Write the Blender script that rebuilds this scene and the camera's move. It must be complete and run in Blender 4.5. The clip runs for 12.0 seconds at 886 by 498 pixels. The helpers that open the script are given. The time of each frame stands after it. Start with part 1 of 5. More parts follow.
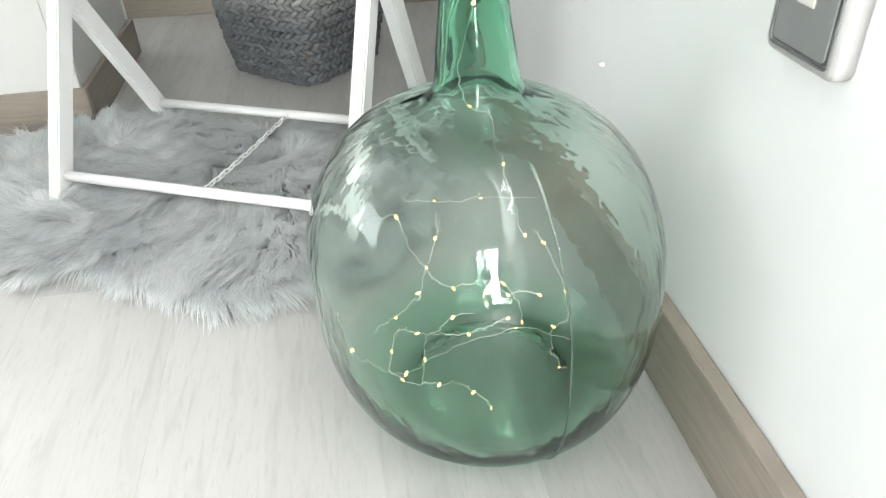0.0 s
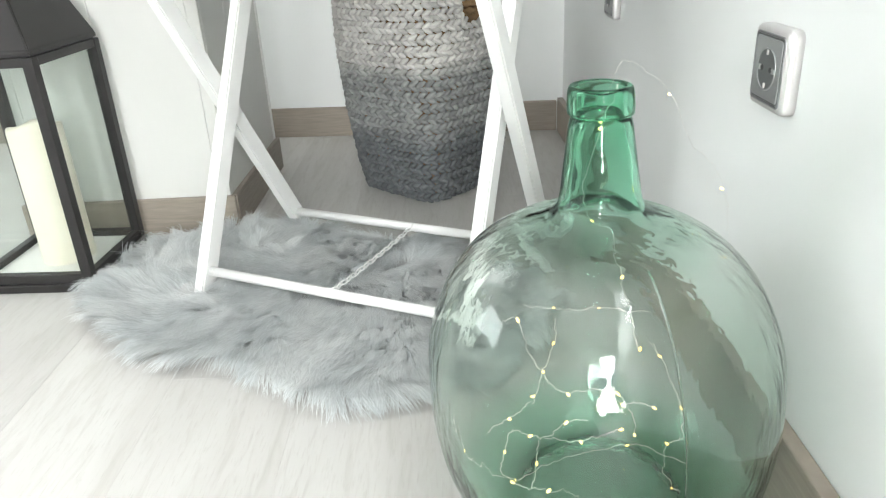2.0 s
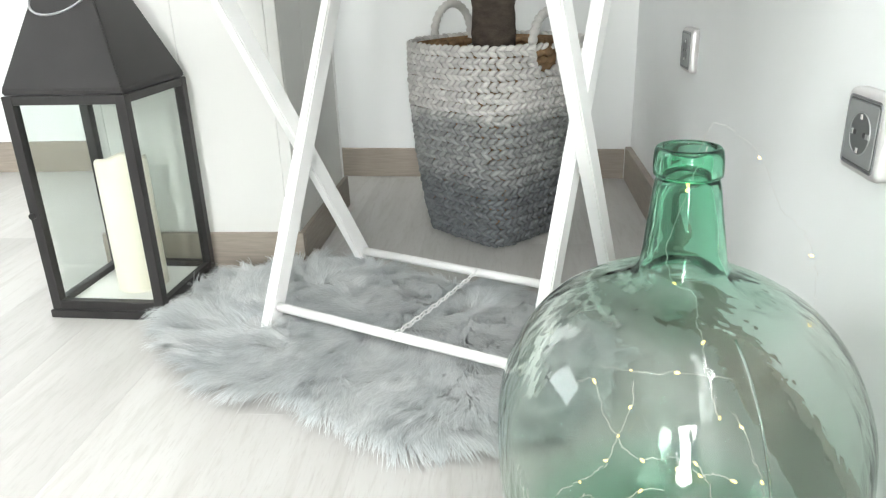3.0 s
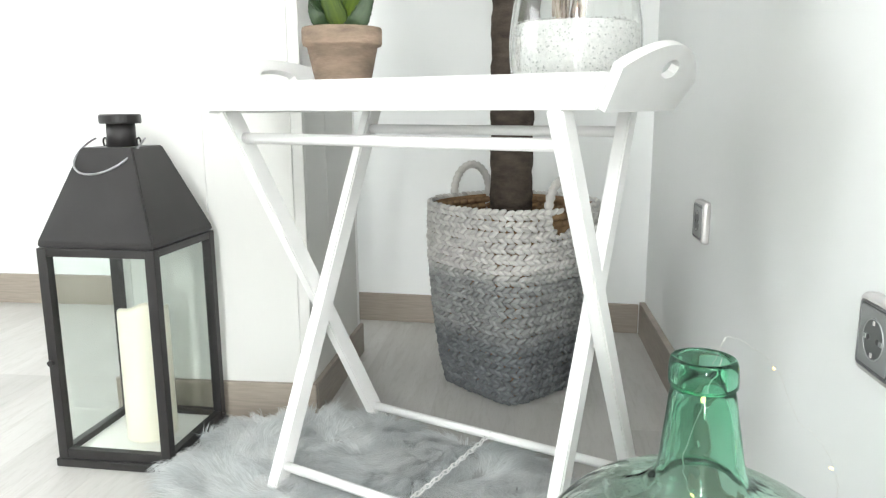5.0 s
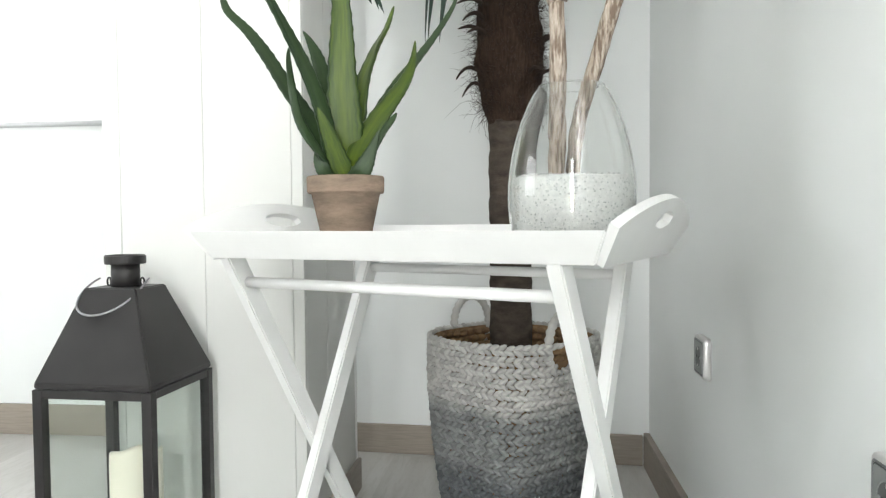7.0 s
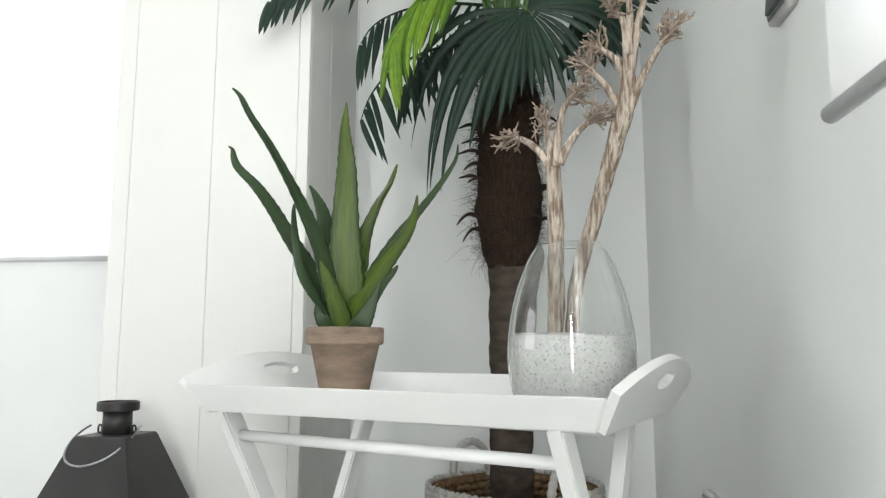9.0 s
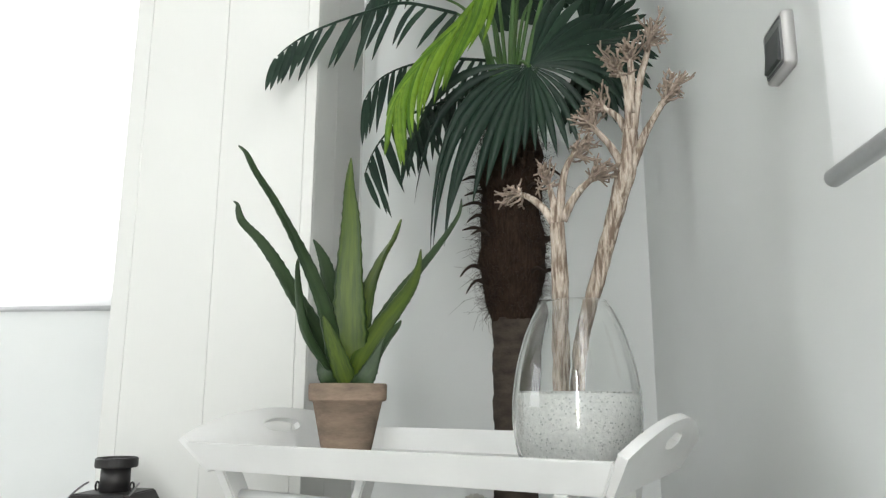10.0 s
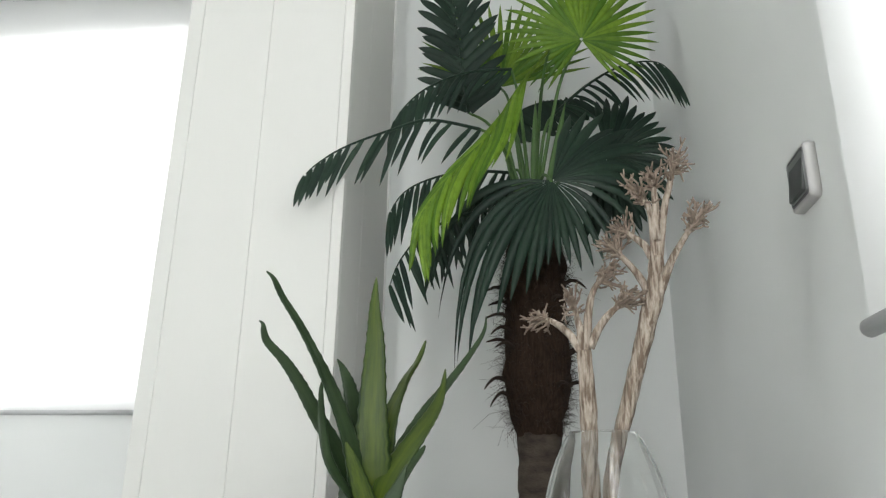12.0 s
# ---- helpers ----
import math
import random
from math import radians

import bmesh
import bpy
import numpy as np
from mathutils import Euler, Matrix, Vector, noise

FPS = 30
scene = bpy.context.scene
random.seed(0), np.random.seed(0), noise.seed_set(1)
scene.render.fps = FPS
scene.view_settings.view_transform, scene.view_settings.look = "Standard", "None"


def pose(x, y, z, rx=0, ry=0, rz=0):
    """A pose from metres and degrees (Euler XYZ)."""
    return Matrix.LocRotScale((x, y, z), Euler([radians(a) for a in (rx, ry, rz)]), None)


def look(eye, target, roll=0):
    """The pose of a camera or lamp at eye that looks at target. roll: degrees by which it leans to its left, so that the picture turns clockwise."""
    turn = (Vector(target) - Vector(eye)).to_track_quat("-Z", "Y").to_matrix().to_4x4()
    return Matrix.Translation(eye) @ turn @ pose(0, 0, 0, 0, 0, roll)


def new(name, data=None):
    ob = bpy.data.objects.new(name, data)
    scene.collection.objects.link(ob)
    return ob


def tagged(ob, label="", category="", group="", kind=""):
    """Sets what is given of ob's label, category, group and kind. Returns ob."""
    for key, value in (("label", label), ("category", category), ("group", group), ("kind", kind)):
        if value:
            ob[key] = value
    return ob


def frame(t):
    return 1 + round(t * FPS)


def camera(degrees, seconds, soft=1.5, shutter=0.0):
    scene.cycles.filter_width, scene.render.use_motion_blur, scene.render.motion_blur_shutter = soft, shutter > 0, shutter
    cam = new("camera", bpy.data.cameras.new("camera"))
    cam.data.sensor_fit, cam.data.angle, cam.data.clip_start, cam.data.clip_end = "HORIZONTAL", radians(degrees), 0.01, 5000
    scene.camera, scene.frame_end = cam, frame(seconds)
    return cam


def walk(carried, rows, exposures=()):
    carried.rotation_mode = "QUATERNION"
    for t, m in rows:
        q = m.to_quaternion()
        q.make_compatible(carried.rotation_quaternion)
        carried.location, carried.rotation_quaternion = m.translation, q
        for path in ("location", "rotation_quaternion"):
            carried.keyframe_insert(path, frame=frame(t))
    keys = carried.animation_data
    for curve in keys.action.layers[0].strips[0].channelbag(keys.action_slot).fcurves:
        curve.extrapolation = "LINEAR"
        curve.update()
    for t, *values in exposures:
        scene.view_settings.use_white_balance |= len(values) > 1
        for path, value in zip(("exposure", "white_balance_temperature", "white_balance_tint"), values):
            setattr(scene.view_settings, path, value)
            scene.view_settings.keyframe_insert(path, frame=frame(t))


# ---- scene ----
cam = camera(62.9, 12.0, soft=1.25)
PATH = [
    (0, (-0.317, 0.132, 0.58), (-0.094, 1.769, -0.546), -2.4),
    (0.5, (-0.313, 0.122, 0.577), (-0.107, 1.823, -0.455), -2.3),
    (1, (-0.314, 0.105, 0.579), (-0.121, 1.859, -0.364), -1.8),
    (1.5, (-0.32, 0.093, 0.582), (-0.219, 1.884, -0.302), -2.7),
    (2, (-0.336, 0.091, 0.587), (-0.372, 1.913, -0.236), -3.1),
    (2.5, (-0.35, 0.095, 0.591), (-0.495, 1.933, -0.182), -3.3),
    (4.5, (-0.363, 0.098, 0.646), (-0.59, 2.026, 0.166), -0.2),
    (5, (-0.361, 0.1, 0.663), (-0.581, 2.051, 0.281), -0.3),
    (5.5, (-0.361, 0.101, 0.672), (-0.577, 2.069, 0.385), -0.7),
    (6, (-0.366, 0.1, 0.682), (-0.583, 2.077, 0.478), -0.3),
    (6.5, (-0.365, 0.1, 0.695), (-0.578, 2.084, 0.555), -0.5),
    (8.5, (-0.367, 0.09, 0.751), (-0.584, 2.071, 0.928), -0.2),
    (9, (-0.363, 0.095, 0.755), (-0.578, 2.065, 1.024), 0.1),
    (9.5, (-0.364, 0.097, 0.763), (-0.579, 2.057, 1.1), 0.0),
    (10, (-0.365, 0.094, 0.771), (-0.585, 2.043, 1.163), 0.2),
    (10.5, (-0.368, 0.092, 0.787), (-0.608, 2.027, 1.23), 0.1),
    (11, (-0.37, 0.089, 0.801), (-0.629, 2.005, 1.312), 0.4),
    (11.5, (-0.368, 0.086, 0.816), (-0.639, 1.984, 1.385), 0.7),
    (12, (-0.37, 0.081, 0.825), (-0.642, 1.961, 1.45), 0.8),
]
EXPOSURES = [(0.0, 0.70), (2.5, 0.78), (4.5, 0.80), (5.5, 0.73), (6.5, 0.49), (8.5, 0.09), (9.5, -0.03), (10.5, -0.15), (12.0, -0.34)]
walk(cam, [(t, look(eye, target, roll)) for t, eye, target, roll in PATH], EXPOSURES)

# ---------------------------------------------------------------- world, sun, lights
world = bpy.data.worlds.new("world")
scene.world = world
world.use_nodes = True
sky = world.node_tree.nodes.new("ShaderNodeTexSky")
sky.sky_type, sky.sun_disc = "NISHITA", False
sky.sun_elevation, sky.sun_rotation = radians(40), radians(200)
world.node_tree.links.new(sky.outputs[0], world.node_tree.nodes["Background"].inputs[0])
world.node_tree.nodes["Background"].inputs[1].default_value = 0.1


def area(name, size_x, size_y, watts, m, colour=(0.985, 1.0, 0.985)):
    data = bpy.data.lights.new(name, "AREA")
    data.shape, data.size, data.size_y, data.energy, data.color = "RECTANGLE", size_x, size_y, watts, colour
    ob = new(name, data)
    ob.matrix_basis = m
    return ob


# daylight in the openings: window behind the viewer, window on the left, both blinds
area("daylight_rear", 0.24, 2.3, 54, pose(-0.45, -2.27, 1.2, 90, 0, 0))
area("daylight_left", 1.1, 1.0, 14, pose(-3.27, 0.75, 1.35, 90, 0, -90))
area("daylight_blind_back", 1.2, 1.4, 32, pose(-2.3, 2.62, 1.8, -90, 0, 0))
area("daylight_blind_right", 1.3, 1.2, 60, pose(0.25, -0.05, 1.62, 90, 0, 90))

# ---------------------------------------------------------------- materials


def material(name):
    m = bpy.data.materials.new(name)
    m.use_nodes = True
    return m, m.node_tree.nodes, m.node_tree.links, m.node_tree.nodes["Principled BSDF"]


def mixed(nodes, links, fac, a, b):
    mix = nodes.new("ShaderNodeMix")
    mix.data_type = "RGBA"
    links.new(fac, mix.inputs[0])
    for value, socket in ((a, mix.inputs[6]), (b, mix.inputs[7])):
        if isinstance(value, tuple):
            socket.default_value = (*value, 1)
        else:
            links.new(value, socket)
    return mix.outputs[2]


def ramped(nodes, links, fac, low, high):
    ramp = nodes.new("ShaderNodeMapRange")
    links.new(fac, ramp.inputs[0])
    ramp.inputs[1].default_value, ramp.inputs[2].default_value = low, high
    return ramp.outputs[0]


def noisy(nodes, links, scale, stretch=(1, 1, 1), detail=4, where="Object"):
    coord = nodes.new("ShaderNodeTexCoord")
    mapping = nodes.new("ShaderNodeMapping")
    mapping.inputs[3].default_value = stretch
    tex = nodes.new("ShaderNodeTexNoise")
    tex.inputs["Scale"].default_value, tex.inputs["Detail"].default_value = scale, detail
    links.new(coord.outputs[where], mapping.inputs[0])
    links.new(mapping.outputs[0], tex.inputs["Vector"])
    return tex.outputs[0]


def bumped(nodes, links, shader, height, strength, distance=0.002):
    bump = nodes.new("ShaderNodeBump")
    bump.inputs["Strength"].default_value, bump.inputs["Distance"].default_value = strength, distance
    links.new(height, bump.inputs["Height"])
    links.new(bump.outputs[0], shader.inputs["Normal"])


def plain(name, a, b, rough, scale=30, stretch=(1, 1, 1), bump=0.1, metal=0.0, fine=200, spec=0.5):
    """A surface of two colours mixed by a coarse and a fine noise, with relief."""
    m, nodes, links, shader = material(name)
    coarse = ramped(nodes, links, noisy(nodes, links, scale, stretch), 0.3, 0.7)
    small = noisy(nodes, links, fine, stretch)
    add = nodes.new("ShaderNodeMath")
    add.operation = "MULTIPLY_ADD"
    links.new(small, add.inputs[0])
    add.inputs[1].default_value = 0.5
    links.new(coarse, add.inputs[2])
    links.new(mixed(nodes, links, ramped(nodes, links, add.outputs[0], 0.1, 1.3), a, b), shader.inputs["Base Color"])
    shader.inputs["Roughness"].default_value, shader.inputs["Metallic"].default_value = rough, metal
    shader.inputs["Specular IOR Level"].default_value = spec
    if bump:
        bumped(nodes, links, shader, small, bump)
    return m


def by_random(name, a, b, rough):
    """Each loose piece has a tone of its own between two colours, with faint mottling and relief."""
    m, nodes, links, shader = material(name)
    geometry = nodes.new("ShaderNodeNewGeometry")
    tone = mixed(nodes, links, geometry.outputs["Random Per Island"], a, b)
    mottle = noisy(nodes, links, 60, detail=5)
    tone = mixed(nodes, links, ramped(nodes, links, mottle, 0.45, 1.1), tone, tuple(0.55 * c for c in a))
    links.new(tone, shader.inputs["Base Color"])
    shader.inputs["Roughness"].default_value, shader.inputs["Specular IOR Level"].default_value = rough, 0.28
    bumped(nodes, links, shader, mottle, 0.15)
    return m


WALL = plain("wall_paint", (0.825, 0.840, 0.832), (0.795, 0.812, 0.804), 0.6, 3, bump=0.05, fine=350)
PANEL = plain("panel_lacquer", (0.70, 0.70, 0.675), (0.67, 0.67, 0.648), 0.45, 2, (1, 1, 0.2), bump=0.02)
CEILING = plain("ceiling_paint", (0.87, 0.87, 0.865), (0.84, 0.84, 0.835), 0.8, 3)
SKIRT = plain("skirting_laminate", (0.36, 0.31, 0.26), (0.27, 0.235, 0.20), 0.5, 14, (1, 1, 14), bump=0.1, fine=90)
WHITE = plain("white_lacquer", (0.80, 0.80, 0.79), (0.755, 0.755, 0.745), 0.38, 12, bump=0.04, fine=120)
BLACK = plain("black_metal", (0.018, 0.017, 0.017), (0.028, 0.026, 0.026), 0.42, 10, bump=0.06, fine=500, spec=0.32)
STEEL = plain("ring_steel", (0.38, 0.38, 0.39), (0.28, 0.28, 0.29), 0.3, 60, metal=1.0)
WAX = plain("candle_wax", (0.86, 0.81, 0.69), (0.82, 0.765, 0.635), 0.45, 14, bump=0.05)
WICK = plain("wick", (0.6, 0.56, 0.48), (0.4, 0.37, 0.3), 0.9)
TILE = plain("white_base_lining", (0.82, 0.81, 0.78), (0.74, 0.73, 0.70), 0.35, 20)
SILVER = plain("silver_plastic", (0.72, 0.70, 0.695), (0.66, 0.645, 0.64), 0.34, 20, metal=0.6, bump=0.02)
GREY = plain("grey_plastic", (0.36, 0.37, 0.37), (0.32, 0.33, 0.33), 0.35, 20, metal=0.5, bump=0.03)
DARKGREY = plain("dark_grey_plastic", (0.12, 0.125, 0.125), (0.09, 0.095, 0.095), 0.35, 20, bump=0.03)
IVORY = plain("ivory_plastic", (0.70, 0.68, 0.63), (0.65, 0.63, 0.58), 0.4, 20, bump=0.02)
DARK = plain("hole_shade", (0.03, 0.03, 0.03), (0.05, 0.05, 0.05), 0.6)
JACK = plain("jack_shadow", (0.30, 0.24, 0.19), (0.22, 0.175, 0.14), 0.6)
TERRACOTTA = plain("terracotta", (0.35, 0.262, 0.195), (0.150, 0.114, 0.088), 0.88, 13, (1, 1, 3.4), bump=0.4, fine=130, spec=0.15)
SOIL = plain("soil", (0.05, 0.04, 0.03), (0.09, 0.07, 0.05), 0.95, 80, bump=0.6)
BARK = plain("palm_bark", (0.105, 0.084, 0.068), (0.044, 0.035, 0.029), 0.9, 26, (1, 1, 2.2), bump=0.9, fine=150, spec=0.15)
FIBRE = plain("palm_fibre", (0.058, 0.037, 0.026), (0.024, 0.015, 0.011), 0.95, 30, (6, 6, 1), bump=0.9, fine=220, spec=0.1)
HAIR = by_random("palm_hair", (0.05, 0.032, 0.022), (0.02, 0.013, 0.010), 0.8)


def peeling_wood():
    """Pale bleached wood with brown bark left in long torn patches."""
    m, nodes, links, shader = material("driftwood")
    patch = noisy(nodes, links, 62, (3.0, 3.0, 0.42), 7)
    fine = noisy(nodes, links, 150, (2, 2, 0.5), 4)
    tone = mixed(nodes, links, ramped(nodes, links, fine, 0.35, 0.7), (0.50, 0.435, 0.37), (0.33, 0.272, 0.222))
    tone = mixed(nodes, links, ramped(nodes, links, patch, 0.44, 0.60), tone, (0.165, 0.122, 0.093))
    links.new(tone, shader.inputs["Base Color"])
    shader.inputs["Roughness"].default_value, shader.inputs["Specular IOR Level"].default_value = 0.9, 0.15
    bumped(nodes, links, shader, patch, 0.8, 0.004)
    return m


DRIFT = peeling_wood()
TWIG = plain("driftwood_twig", (0.36, 0.292, 0.238), (0.18, 0.135, 0.106), 0.85, 40, bump=0.5, spec=0.2)
SAND = plain("white_sand", (0.92, 0.92, 0.90), (0.76, 0.76, 0.745), 0.9, 190, bump=0.8, fine=420, spec=0.2)
GRAIN = by_random("sand_grain", (0.95, 0.95, 0.93), (0.47, 0.48, 0.47), 0.8)
WIRE = plain("silver_wire", (0.85, 0.83, 0.78), (0.72, 0.70, 0.66), 0.3, 60, metal=0.35)
BLINDBAR = plain("blind_bar_aluminium", (0.62, 0.63, 0.64), (0.55, 0.56, 0.57), 0.4, 10, metal=0.3)
LEAF_DARK = by_random("palm_leaf_dark", (0.0085, 0.0225, 0.0155), (0.016, 0.039, 0.023), 0.46)
LEAF_LIME = by_random("palm_leaf_lime", (0.045, 0.120, 0.008), (0.160, 0.270, 0.020), 0.48)
PETIOLE = plain("palm_petiole", (0.05, 0.12, 0.03), (0.08, 0.17, 0.04), 0.5, 20)


def ombre():
    """Woven water hyacinth, dip-dyed in three greys from the base up."""
    m, nodes, links, shader = material("basket_weave")
    coord = nodes.new("ShaderNodeTexCoord")
    split = nodes.new("ShaderNodeSeparateXYZ")
    links.new(coord.outputs["Object"], split.inputs[0])
    wobble = noisy(nodes, links, 11)
    add = nodes.new("ShaderNodeMath")
    add.operation = "MULTIPLY_ADD"
    links.new(wobble, add.inputs[0])
    add.inputs[1].default_value = 0.05
    links.new(split.outputs["Z"], add.inputs[2])
    low = mixed(nodes, links, ramped(nodes, links, add.outputs[0], 0.155, 0.205), (0.185, 0.200, 0.207), (0.335, 0.345, 0.340))
    tone = mixed(nodes, links, ramped(nodes, links, add.outputs[0], 0.308, 0.345), low, (0.66, 0.645, 0.615))
    geometry = nodes.new("ShaderNodeNewGeometry")
    shade = nodes.new("ShaderNodeHueSaturation")
    links.new(ramped(nodes, links, geometry.outputs["Random Per Island"], -2.6, 1.4), shade.inputs["Value"])
    links.new(tone, shade.inputs["Color"])
    links.new(shade.outputs[0], shader.inputs["Base Color"])
    shader.inputs["Roughness"].default_value = 0.75
    shader.inputs["Specular IOR Level"].default_value = 0.25
    bumped(nodes, links, shader, noisy(nodes, links, 260, (1, 1, 3)), 0.6)
    return m


WEAVE = ombre()
RAWWEAVE = plain("basket_inside", (0.30, 0.185, 0.09), (0.17, 0.10, 0.05), 0.85, 40, bump=0.5)


def plank_wood():
    m, nodes, links, shader = material("floor_plank")
    info = nodes.new("ShaderNodeObjectInfo")
    coord = nodes.new("ShaderNodeTexCoord")
    offset = nodes.new("ShaderNodeVectorMath")
    offset.operation = "MULTIPLY_ADD"
    offset.inputs[1].default_value = (9, 13, 5)
    links.new(info.outputs["Random"], offset.inputs[0])
    links.new(coord.outputs["Object"], offset.inputs[2])
    mapping = nodes.new("ShaderNodeMapping")
    mapping.inputs[3].default_value = (1, 0.12, 1)
    links.new(offset.outputs[0], mapping.inputs[0])
    grain = nodes.new("ShaderNodeTexNoise")
    grain.inputs["Scale"].default_value, grain.inputs["Detail"].default_value, grain.inputs["Distortion"].default_value = 70, 9, 0.9
    links.new(mapping.outputs[0], grain.inputs["Vector"])
    broad = nodes.new("ShaderNodeTexNoise")
    broad.inputs["Scale"].default_value, broad.inputs["Detail"].default_value, broad.inputs["Distortion"].default_value = 7, 3, 1.5
    links.new(mapping.outputs[0], broad.inputs["Vector"])
    fine = nodes.new("ShaderNodeTexNoise")
    fine.inputs["Scale"].default_value, fine.inputs["Detail"].default_value = 330, 4
    links.new(mapping.outputs[0], fine.inputs["Vector"])
    tone = mixed(nodes, links, ramped(nodes, links, broad.outputs[0], 0.35, 0.75), (0.520, 0.511, 0.493), (0.452, 0.440, 0.420))
    tone = mixed(nodes, links, ramped(nodes, links, grain.outputs[0], 0.50, 0.82), tone, (0.41, 0.395, 0.37))
    tone = mixed(nodes, links, ramped(nodes, links, fine.outputs[0], 0.55, 0.9), tone, (0.40, 0.385, 0.36))
    shade = nodes.new("ShaderNodeHueSaturation")
    links.new(ramped(nodes, links, info.outputs["Random"], -5.0, 0.9), shade.inputs["Value"])
    links.new(tone, shade.inputs["Color"])
    links.new(shade.outputs[0], shader.inputs["Base Color"])
    shader.inputs["Roughness"].default_value = 0.5
    bumped(nodes, links, shader, grain.outputs[0], 0.2)
    return m


PLANK = plank_wood()
JOINT = plain("floor_joint", (0.42, 0.41, 0.39), (0.36, 0.35, 0.33), 0.8)


def fur():
    m, nodes, links, shader = material("grey_fur")
    geometry = nodes.new("ShaderNodeNewGeometry")
    patch = ramped(nodes, links, noisy(nodes, links, 13, detail=4), 0.38, 0.64)
    tone = mixed(nodes, links, patch, (0.64, 0.68, 0.685), (0.80, 0.825, 0.82))
    shade = nodes.new("ShaderNodeHueSaturation")
    links.new(ramped(nodes, links, geometry.outputs["Random Per Island"], -2.7, 1.3), shade.inputs["Value"])
    links.new(tone, shade.inputs["Color"])
    links.new(shade.outputs[0], shader.inputs["Base Color"])
    shader.inputs["Roughness"].default_value = 0.6
    shader.inputs["Specular IOR Level"].default_value = 0.25
    shader.inputs["Sheen Weight"].default_value = 0.2
    return m


FUR = fur()
HIDE = plain("fur_hide", (0.5, 0.51, 0.51), (0.42, 0.43, 0.43), 0.95, 40)


def glass(name, thin, thick=None, rough=0.0, wave=0.0, bands=()):
    """Real glass; thick glass (bands of height) is deeper in colour."""
    m = bpy.data.materials.new(name)
    m.use_nodes = True
    nodes, links = m.node_tree.nodes, m.node_tree.links
    nodes.remove(nodes["Principled BSDF"])
    body = nodes.new("ShaderNodeBsdfGlass")
    body.inputs["IOR"].default_value, body.inputs["Roughness"].default_value = 1.48, rough
    body.inputs["Color"].default_value = (*thin, 1)
    if thick:
        coord = nodes.new("ShaderNodeTexCoord")
        split = nodes.new("ShaderNodeSeparateXYZ")
        links.new(coord.outputs["Object"], split.inputs[0])
        ramp = nodes.new("ShaderNodeValToRGB")
        links.new(split.outputs["Z"], ramp.inputs[0])
        while len(ramp.color_ramp.elements) < len(bands):
            ramp.color_ramp.elements.new(0.5)
        for element, (at, share) in zip(ramp.color_ramp.elements, bands):
            element.position = at
            element.color = (*(a + (b - a) * share for a, b in zip(thin, thick)), 1)
        links.new(ramp.outputs[0], body.inputs["Color"])
    if wave:
        bumped(nodes, links, body, noisy(nodes, links, 11.5, (1, 1, 0.5), 3.5), wave, 0.0064)
    links.new(body.outputs[0], nodes["Material Output"].inputs[0])
    return m


GREEN = glass("green_bottle_glass", (0.962, 0.985, 0.970), (0.56, 0.87, 0.73), 0.0, 0.85, ((0.0, 0.75), (0.03, 0.52), (0.065, 0.11), (0.31, 0.0), (0.345, 0.5), (0.46, 0.8)))
CLEAR = glass("clear_vase_glass", (0.996, 1.0, 0.997))


def pane_glass():
    m = bpy.data.materials.new("pane_glass")
    m.use_nodes = True
    nodes, links = m.node_tree.nodes, m.node_tree.links
    nodes.remove(nodes["Principled BSDF"])
    clear, gloss, mix, weight, power = (nodes.new(n) for n in ("ShaderNodeBsdfTransparent", "ShaderNodeBsdfGlossy", "ShaderNodeMixShader", "ShaderNodeLayerWeight", "ShaderNodeMath"))
    clear.inputs[0].default_value = (0.955, 0.975, 0.965, 1)
    gloss.inputs["Roughness"].default_value = 0.02
    power.operation, power.inputs[1].default_value = "POWER", 4.0
    weight.inputs[0].default_value = 0.5
    links.new(weight.outputs["Facing"], power.inputs[0])
    gain = nodes.new("ShaderNodeMath")
    gain.operation, gain.inputs[1].default_value, gain.inputs[2].default_value = "MULTIPLY_ADD", 0.7, 0.03
    links.new(power.outputs[0], gain.inputs[0])
    links.new(gain.outputs[0], mix.inputs[0])
    links.new(clear.outputs[0], mix.inputs[1])
    links.new(gloss.outputs[0], mix.inputs[2])
    links.new(mix.outputs[0], nodes["Material Output"].inputs[0])
    return m


PANE = pane_glass()


def blind_fabric():
    m, nodes, links, shader = material("blind_fabric")
    shader.inputs["Base Color"].default_value = (0.82, 0.82, 0.82, 1)
    shader.inputs["Roughness"].default_value = 0.9
    bumped(nodes, links, shader, noisy(nodes, links, 500), 0.15)
    through_light, mix = nodes.new("ShaderNodeBsdfTranslucent"), nodes.new("ShaderNodeMixShader")
    through_light.inputs[0].default_value = (0.9, 0.9, 0.9, 1)
    mix.inputs[0].default_value = 0.6
    links.new(shader.outputs[0], mix.inputs[1])
    links.new(through_light.outputs[0], mix.inputs[2])
    links.new(mix.outputs[0], nodes["Material Output"].inputs[0])
    return m


BLIND = blind_fabric()


def bulb():
    m, nodes, links, shader = material("fairy_bulb")
    shader.inputs["Base Color"].default_value = (1, 0.85, 0.5, 1)
    shader.inputs["Emission Color"].default_value = (1.0, 0.60, 0.12, 1)
    shader.inputs["Emission Strength"].default_value = 3.0
    return m


BULB = bulb()


